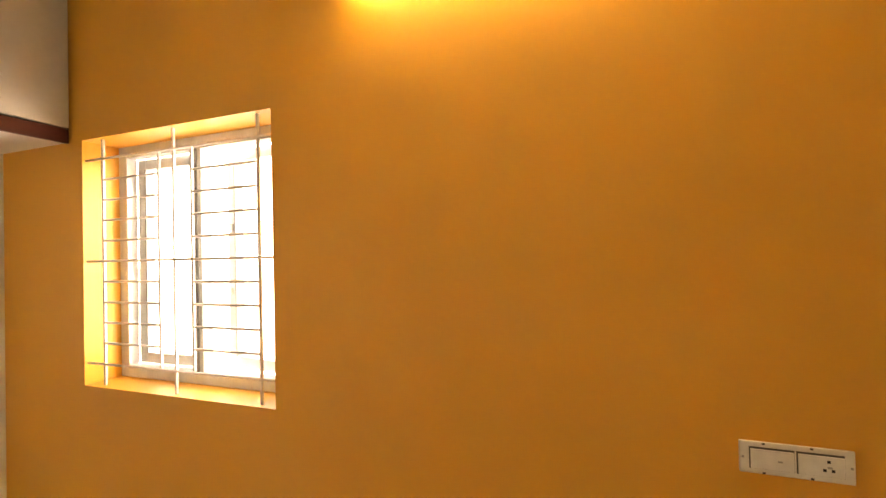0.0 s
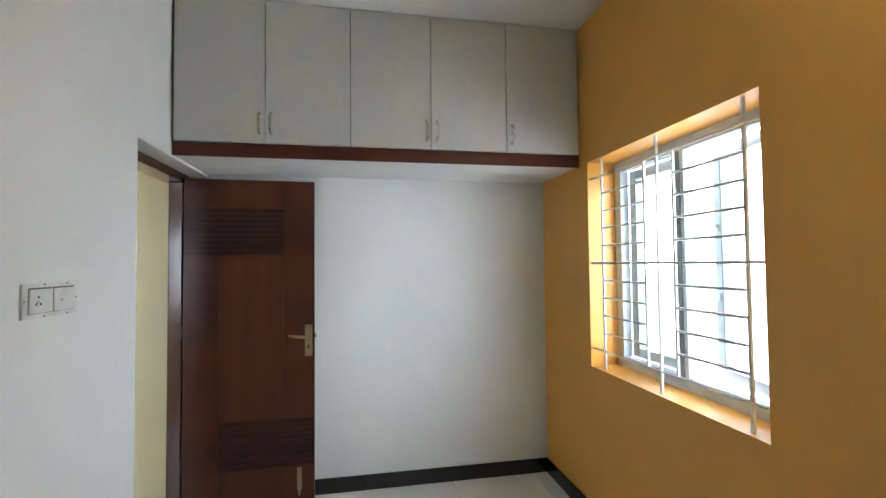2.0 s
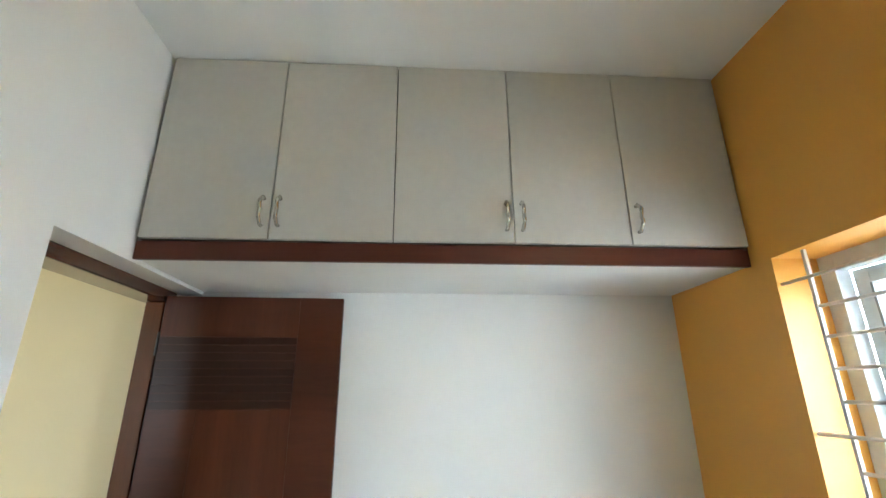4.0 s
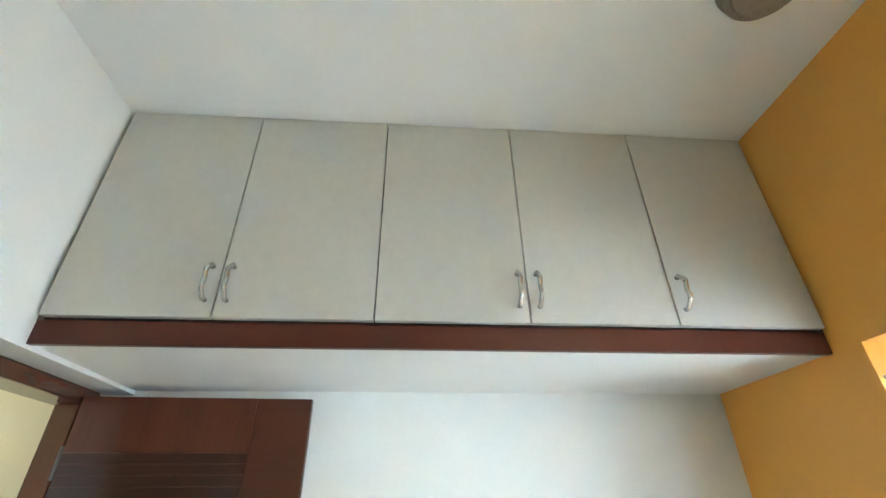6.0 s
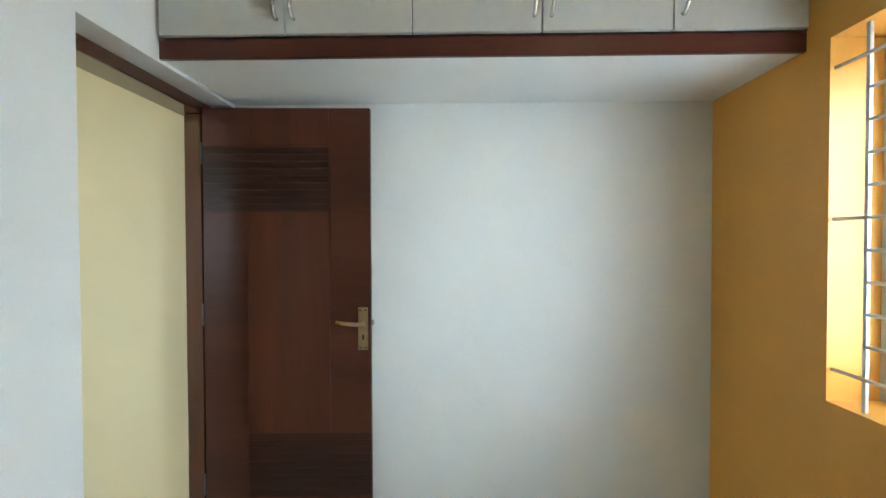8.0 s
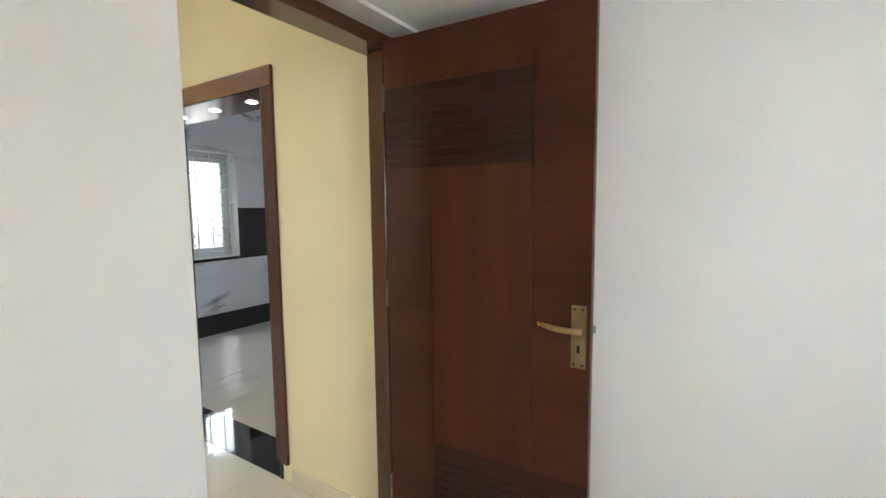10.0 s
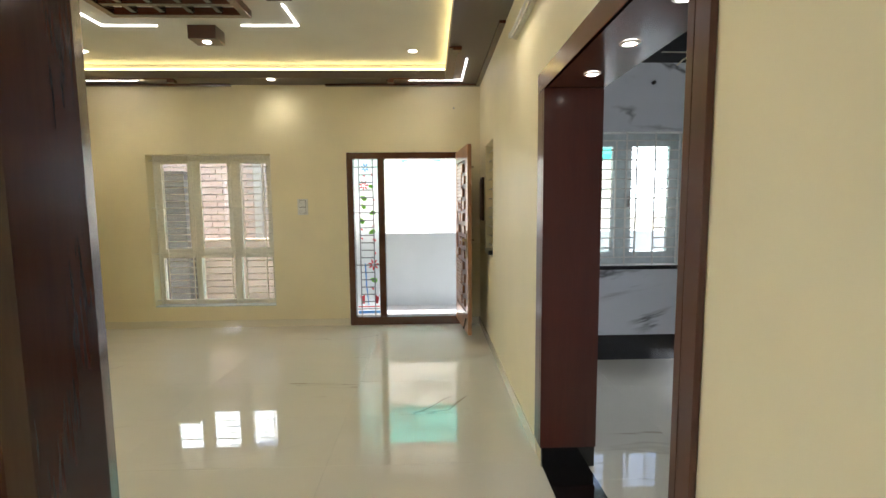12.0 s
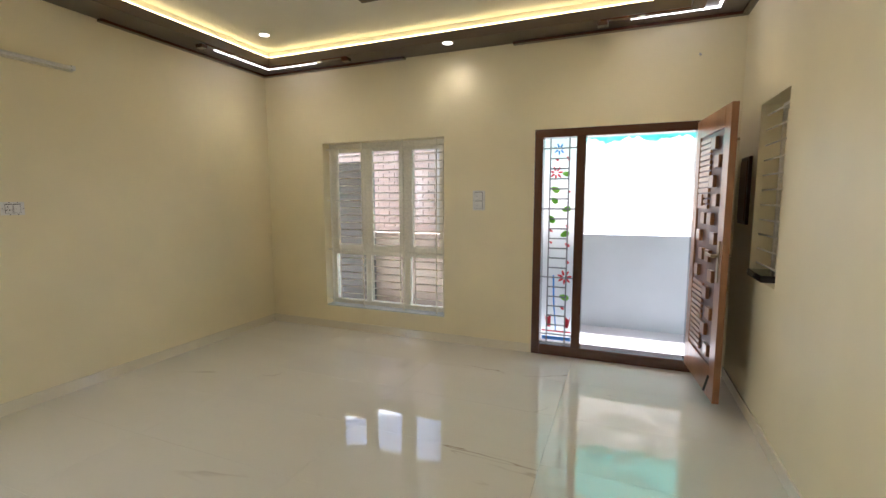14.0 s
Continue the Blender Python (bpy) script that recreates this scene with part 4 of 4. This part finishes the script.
def flower(cx, cz, r, mat, label):
    for k in range(7):
        a = 2 * math.pi * k / 7 + 0.3
        painted("petal", leaf_shape(cx + 0.62 * r * math.cos(a), cz + 0.62 * r * math.sin(a), 0.75 * r, 0.30 * r, a), mat, label)


flower(-1.67, 1.915, 0.055, M_BLUE, "blue painted petal")
flower(-1.645, 1.70, 0.065, M_RED, "red painted petal")
flower(-1.745, 0.735, 0.07, M_RED, "red painted petal")
for x, z, s, a in ((-1.735, 1.69, 0.07, 0.2), (-1.64, 1.55, 0.085, 0.5), (-1.635, 1.45, 0.075, 0.7), (-1.745, 1.37, 0.08, -0.3), (-1.615, 1.275, 0.08, 1.0), (-1.735, 1.14, 0.085, -0.5), (-1.745, 0.545, 0.09, 0.3)):
    painted("leaf", leaf_shape(x, z, s, s * 0.65, a), M_GREEN, "green painted leaf")
for x, z, s in ((-1.75, 1.83, 0.045), (-1.65, 1.82, 0.035), (-1.765, 1.53, 0.03), (-1.61, 1.17, 0.035), (-1.755, 1.21, 0.035), (-1.76, 1.04, 0.05), (-1.61, 1.06, 0.03), (-1.765, 0.88, 0.04), (-1.73, 0.44, 0.04)):
    painted("bud", leaf_shape(x, z, s, s * 0.6, 0.7), M_RED, "red painted bud")
for x, lean in ((-1.61, 0.12), (-1.77, -0.12)):
    painted("tulip", [(x - 0.018, 0.25), (x + 0.018, 0.25), (x + 0.03 + lean * 0.1, 0.37), (x + lean * 0.2, 0.33), (x - 0.03 + lean * 0.1, 0.37)], M_RED, "red painted tulip")
painted("stem", [(-1.68, 0.22), (-1.672, 0.22), (-1.645, 0.48), (-1.635, 0.75), (-1.652, 0.75), (-1.66, 0.48)], M_BLUE, "blue painted stem")
painted("band", [(GX0 + 0.01, 0.205), (GX1 - 0.01, 0.205), (GX1 - 0.01, 0.218), (GX0 + 0.01, 0.218)], M_RED, "red painted band")
painted("band", [(GX0 + 0.01, 0.125), (GX1 - 0.01, 0.125), (GX1 - 0.01, 0.16), (GX0 + 0.01, 0.16)], M_BLUE, "blue painted band")

main = thing("front_door_leaf", (-2.80, HS, 0.09), "carved teak front door leaf standing open into the hall", "door")
MM = Matrix.Translation((-2.755, HS + 0.014, 0.085)) @ pose(0, 0, 0, 0, 0, 5.5)
MW, MH = 0.80, 1.985
bpart("stile", (-0.042, 0, 0, 0.10, 0, MH), M_TEAK, main, 0.003, "", MM)
bpart("stile", (-0.042, 0, MW - 0.12, MW, 0, MH), M_TEAK, main, 0.003, "", MM)
for z0, z1 in ((0, 0.22), (MH - 0.14, MH)):
    bpart("rail", (-0.042, 0, 0.101, MW - 0.121, z0, z1), M_TEAK, main, 0.003, "", MM)
bpart("panel", (-0.034, -0.012, 0.101, MW - 0.121, 0.221, MH - 0.141), M_TEAKDARK, main, 0, "", MM)
for z0, z1 in ((1.30, 1.82), (0.25, 0.76)):
    n = 13
    for k in range(n):
        a, b = z0 + (z1 - z0) * k / n, z0 + (z1 - z0) * (k + 1) / n
        bpart("slat", (-0.012, 0.002, 0.13, 0.40, a + 0.006, b - 0.006), M_TEAK, main, 0.002, "", MM)
for k in range(12):
    z = 0.27 + k * 0.132
    off = 0.44 if k % 2 else 0.54
    bpart("carved_block", (-0.012, 0.012, off, off + 0.10, z, z + 0.085), M_TEAK, main, 0.004, "", MM)
    if 4 <= k <= 8:
        bpart("carved_block", (-0.012, 0.012, 0.18 + 0.1 * (k % 2), 0.28 + 0.1 * (k % 2), z, z + 0.085), M_TEAK, main, 0.004, "", MM)
pl = bpart("handle_plate", (0.001, 0.008, MW - 0.085, MW - 0.04, 0.82, 1.10), M_BRASS, main, 0.002, "dark brass lock plate", MM)
bpart("lever", (0.035, 0.05, MW - 0.20, MW - 0.05, 0.99, 1.01), M_BRASS, pl, 0.004, "", MM)
bm = bmesh.new()
rod(bm, (0.006, MW - 0.06, 1.0), (0.045, MW - 0.06, 1.0), 0.012, 12)
bmesh.ops.transform(bm, matrix=MM, verts=bm.verts)
part("spindle", bm, M_BRASS, pl, "", True)
for z in (1.76, 1.0):
    bm = bmesh.new()
    rod(bm, (-0.042, MW - 0.07, z), (-0.075, MW - 0.07, z), 0.01, 10)
    bmesh.ops.transform(bm, matrix=MM, verts=bm.verts)
    part("bolt_knob", bm, M_BRASS, main, "", True)
bm = bmesh.new()
rod(bm, (0.004, MW - 0.10, 0.16), (0.03, MW - 0.10, 0.05), 0.008, 10)
bmesh.ops.transform(bm, matrix=MM, verts=bm.verts)
part("door_stay", bm, M_DARK, main, "black floor stopper arm", True)

# ---- kitchen wall tiles ----
bands = [(0.0, 0.236, M_KBLACK), (0.236, 0.851, M_KWHITE), (0.851, 1.457, M_KBLACK), (1.457, 2.07, M_KWHITE), (2.07, 2.683, M_KWHITE), (2.683, 2.995, M_KBLACK)]
ksouth = bpy.data.objects["wall_kitchen_south"]
for z0, z1, mat in bands:
    x = KX0
    while x < KX1 - 0.01:
        xe = min(x + 1.2, KX1 - 0.002)
        spans = [(x, xe)]
        if z1 > KWZ0 and z0 < KWZ1:
            spans = [s for s in ((x, min(xe, KWX0)), (max(x, KWX1), xe)) if s[1] - s[0] > 0.01]
            if xe > KWX0 and x < KWX1:
                mid = (max(x, KWX0), min(xe, KWX1))
                if z0 < KWZ0 - 0.01:
                    bpart("tile", (mid[0] + 0.0005, mid[1] - 0.0005, KYS - 0.011, KYS, z0 + 0.0005, KWZ0 - 0.001), mat, ksouth, 0)
                if z1 > KWZ1 + 0.01:
                    bpart("tile", (mid[0] + 0.0005, mid[1] - 0.0005, KYS - 0.011, KYS, KWZ1 + 0.001, z1 - 0.0005), mat, ksouth, 0)
        for a, b in spans:
            bpart("tile", (a + 0.0005, b - 0.0005, KYS - 0.011, KYS, z0 + 0.0005, z1 - 0.0005), mat, ksouth, 0)
        x = xe if xe > KX1 - 0.01 else xe
bpart("sill_board", (KWX0 - 0.02, KWX1 + 0.02, KYS + 0.0005, KYS + 0.012, KWZ0 - 0.035, KWZ0 - 0.001), M_BLACK, w4, 0.002, "black granite sill strip")
for x, z, r, mat, lab in ((-5.33, 0.563, 0.022, M_DARK, "black open pipe point in the kitchen tiles"), (-5.52, 0.46, 0.03, M_STEEL, "steel pipe stub on the kitchen tiles"), (-5.29, 1.94, 0.016, M_STEEL, "steel pipe stub on the kitchen tiles"), (-5.23, 1.94, 0.016, M_STEEL, "steel pipe stub on the kitchen tiles"), (-4.43, 2.51, 0.016, M_DARK, "black cable hole in the kitchen tiles")):
    pp = thing("pipe_stub", (x, KYS, z), lab, "pipe stub", "kitchen wall points")
    rpart("stub", (x, KYS - 0.002, z), (x, KYS + 0.025, z), r, mat, pp, "", 14)
wire = thing("loose_cable", (-4.6, KYS, 2.72), "cream cable loop hanging out of the black tiles", "cable")
for a, b in (((-4.50, 0.012, 2.77), (-4.78, 0.02, 2.765)), ((-4.78, 0.02, 2.765), (-4.66, 0.05, 2.69)), ((-4.66, 0.05, 2.69), (-4.60, 0.07, 2.64))):
    rpart("strand", (a[0], KYS + a[1], a[2]), (b[0], KYS + b[1], b[2]), 0.006, M_WIRE, wire, "", 8)
rpart("strand", (-4.50, KYS, 2.77), (-4.50, KYS + 0.013, 2.77), 0.006, M_WIRE, wire, "", 8)

# ---- outside ----
slab("ground", (-400, 400, -400, 400, -0.6, -0.5), M_GROUND, "dry earth stretching to the horizon", "ground")
slab("yard", (-7, 9, -7.2, HS - 0.232, -0.499, -0.1), M_YARD, "pale cement front yard", "yard")
slab("compound_wall", (-7, -0.9, -7.35, -7.2, -0.499, 1.035), M_OUTWALL, "pale grey cement compound wall before the front door", "compound wall")
slab("compound_wall_far", (-0.899, 9, -7.72, -7.55, -0.499, 0.95), M_BEIGE, "beige plastered compound wall by the front yard", "compound wall")
# overhang added out of view to keep sun off the hall floor
slab("outer_roof_edge", (-7, 9, -7.15, HS - 0.232, 3.2, 3.35), M_OUTWALL, "added unseen roof overhang that keeps sun out of the front door", "roof slab")
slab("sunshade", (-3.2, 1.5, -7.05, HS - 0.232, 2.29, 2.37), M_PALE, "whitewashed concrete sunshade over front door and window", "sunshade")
slab("roof", (-6.6, 9, -5.9, 2.2, 3.36, 3.5), M_CONCRETE, "flat cement roof slab", "roof")


def sheet(name, x0, x1, y, z0, z1, mat, label, cat, amp, ragged, seed):
    rnd = random.Random(seed)
    bm = bmesh.new()
    nx, nz = 150, 60
    grid = []
    for i in range(nx + 1):
        low = z0 + ragged * (0.5 * noise.noise(Vector((i * 0.31, seed, 0))) + 0.25 * rnd.random() + 0.25 * math.sin(i * 0.4))
        col = []
        for j in range(nz + 1):
            x, z = x0 + (x1 - x0) * i / nx, low + (z1 - low) * j / nz
            col.append(bm.verts.new((x, y + amp * (noise.noise(Vector((x * 2.2, z * 1.6, seed))) + 0.5 * noise.noise(Vector((x * 6, z * 4, seed))) + 0.35 * abs(noise.noise(Vector((x * 9, z * 11, seed + 4))))), z)))
        grid.append(col)
    for i in range(nx):
        for j in range(nz):
            bm.faces.new((grid[i][j], grid[i + 1][j], grid[i + 1][j + 1], grid[i][j + 1]))
    ob = mesh_ob(name, bm, mat, True)
    so = ob.modifiers.new("thick", "SOLIDIFY")
    so.thickness = 0.006
    return tagged(ob, label, cat)


sheet("tarpaulin", -6, -0.4, -8.55, -0.49, 2.42, M_TARP, "crumpled white tarpaulin hung behind the compound wall", "tarpaulin", 0.16, 0.0, 3)
sheet("shade_net", -6, -0.4, -8.40, 2.27, 3.30, M_NET, "teal shade net with a ragged edge above the tarpaulin", "shade net", 0.10, 0.14, 5)
for x in (-6, -3.2, -0.4):
    post = thing("net_post", (x, -8.75, -0.5), "thin steel post carrying net and tarpaulin", "post", "net posts")
    rpart("post", (x, -8.72, -0.5), (x, -8.72, 3.34), 0.03, M_GREYPL, post)
    rpart("arm", (x, -8.72, 3.28), (x, -8.36, 3.28), 0.015, M_GREYPL, post)
    rpart("arm", (x, -8.72, 2.42), (x, -8.5, 2.42), 0.015, M_GREYPL, post)

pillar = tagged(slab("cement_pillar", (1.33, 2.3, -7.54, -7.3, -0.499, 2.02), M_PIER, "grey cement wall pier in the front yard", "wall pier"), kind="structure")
house = thing("brick_house", (1.3, -9.0, -0.5), "unplastered pink brick neighbouring house", "house")
bpart("wall", (-0.3, 6.5, -9.6, -9.02, -0.499, 2.55), M_MORTAR, house)
bpart("plaster_strip", (0.78, 0.93, -9.018, -8.985, -0.499, 2.55), M_TARP, house, 0.004, "white plastered strip")
bpart("roof_slab", (-0.35, 6.55, -9.65, -8.96, 2.551, 2.61), M_CONCRETE, house, 0.01)
# yard and wall are added: they whiten the window view and bounce sun
slab("terrace", (-12, 10, YN + 0.24, 14, -0.499, -0.1), M_PALE, "added pale cement yard that bounces sun into the bedroom", "yard")
slab("boundary_wall", (-14, 12, 14, 14.2, -0.499, 1.2), M_PALE, "added whitewashed wall that whitens the bedroom window view", "compound wall")
bm = bmesh.new()
bmesh.ops.create_cone(bm, cap_ends=False, segments=64, radius1=150, radius2=150, depth=75)
bmesh.ops.translate(bm, vec=(0, 0, 36.6), verts=bm.verts)
tagged(mesh_ob("backdrop", bm, M_HAZE, True), "bright white hazy sky low over the horizon", "sky", kind="structure")
rear = thing("rear_building", (-7, 47, -0.5), "pale distant house behind the bedroom", "house")
bpart("wall", (-11, -3, 44, 50, -0.499, 2.2), M_OUTWALL, rear)
bpart("roof", (-11.3, -2.7, 43.7, 50.3, 2.201, 2.4), M_CONCRETE, rear)
for k in range(4):
    bpart("window", (-10.2 + 2 * k, -9.3 + 2 * k, 43.96, 43.999, 0.4, 1.5), M_GREYPL, rear)

# ---- floor tiles ----
def tiles(parent, x0, x1, y0, y1, w, h, mat, gap=0.001):
    cache = {}
    x = x0
    while x < x1 - 0.01:
        xe = min(x + w, x1)
        y = y0
        while y < y1 - 0.01:
            ye = min(y + h, y1)
            key = (round(xe - x, 4), round(ye - y, 4))
            if key not in cache:
                bm = bmesh.new()
                box(bm, gap / 2, key[0] - gap / 2, gap / 2, key[1] - gap / 2, -0.011, 0.0)
                me = bpy.data.meshes.new("tile")
                bmesh.ops.recalc_face_normals(bm, faces=bm.faces)
                bm.to_mesh(me)
                bm.free()
                me.materials.append(mat)
                cache[key] = me
            ob = new("tile", cache[key])
            ob.location = (x, y, 0)
            ob.parent = parent
            y = ye
        x = xe


tiles(bpy.data.objects["floor_hall"], HW, HE, HS, HN, 1.2, 0.6, M_FLOOR)
tiles(bpy.data.objects["floor_bedroom"], XW, XE, HN, YN, 0.6, 0.6, M_BEDFLOOR, 0.002)
tiles(bpy.data.objects["floor_kitchen"], KX0, KX1 + 0.03, KYS, KYN, 1.2, 0.6, M_FLOOR)

# bricks of the neighbouring house
brick_bm = bmesh.new()
box(brick_bm, 0, 0.22, 0, 0.02, 0, 0.068)
brick_me = bpy.data.meshes.new("brick")
brick_bm.to_mesh(brick_me)
brick_bm.free()
brick_me.materials.append(M_BRICK)
hw = bpy.data.objects["brick_house"].children[0]
for r in range(25):
    z = 0.55 + r * 0.078
    x = 0.95 + (0.115 if r % 2 else 0)
    while x < 3.1:
        b = new("brick", brick_me)
        b.location = (x, -9.02 + 0.003 * random.random(), z)
        b.parent = hw
        x += 0.232
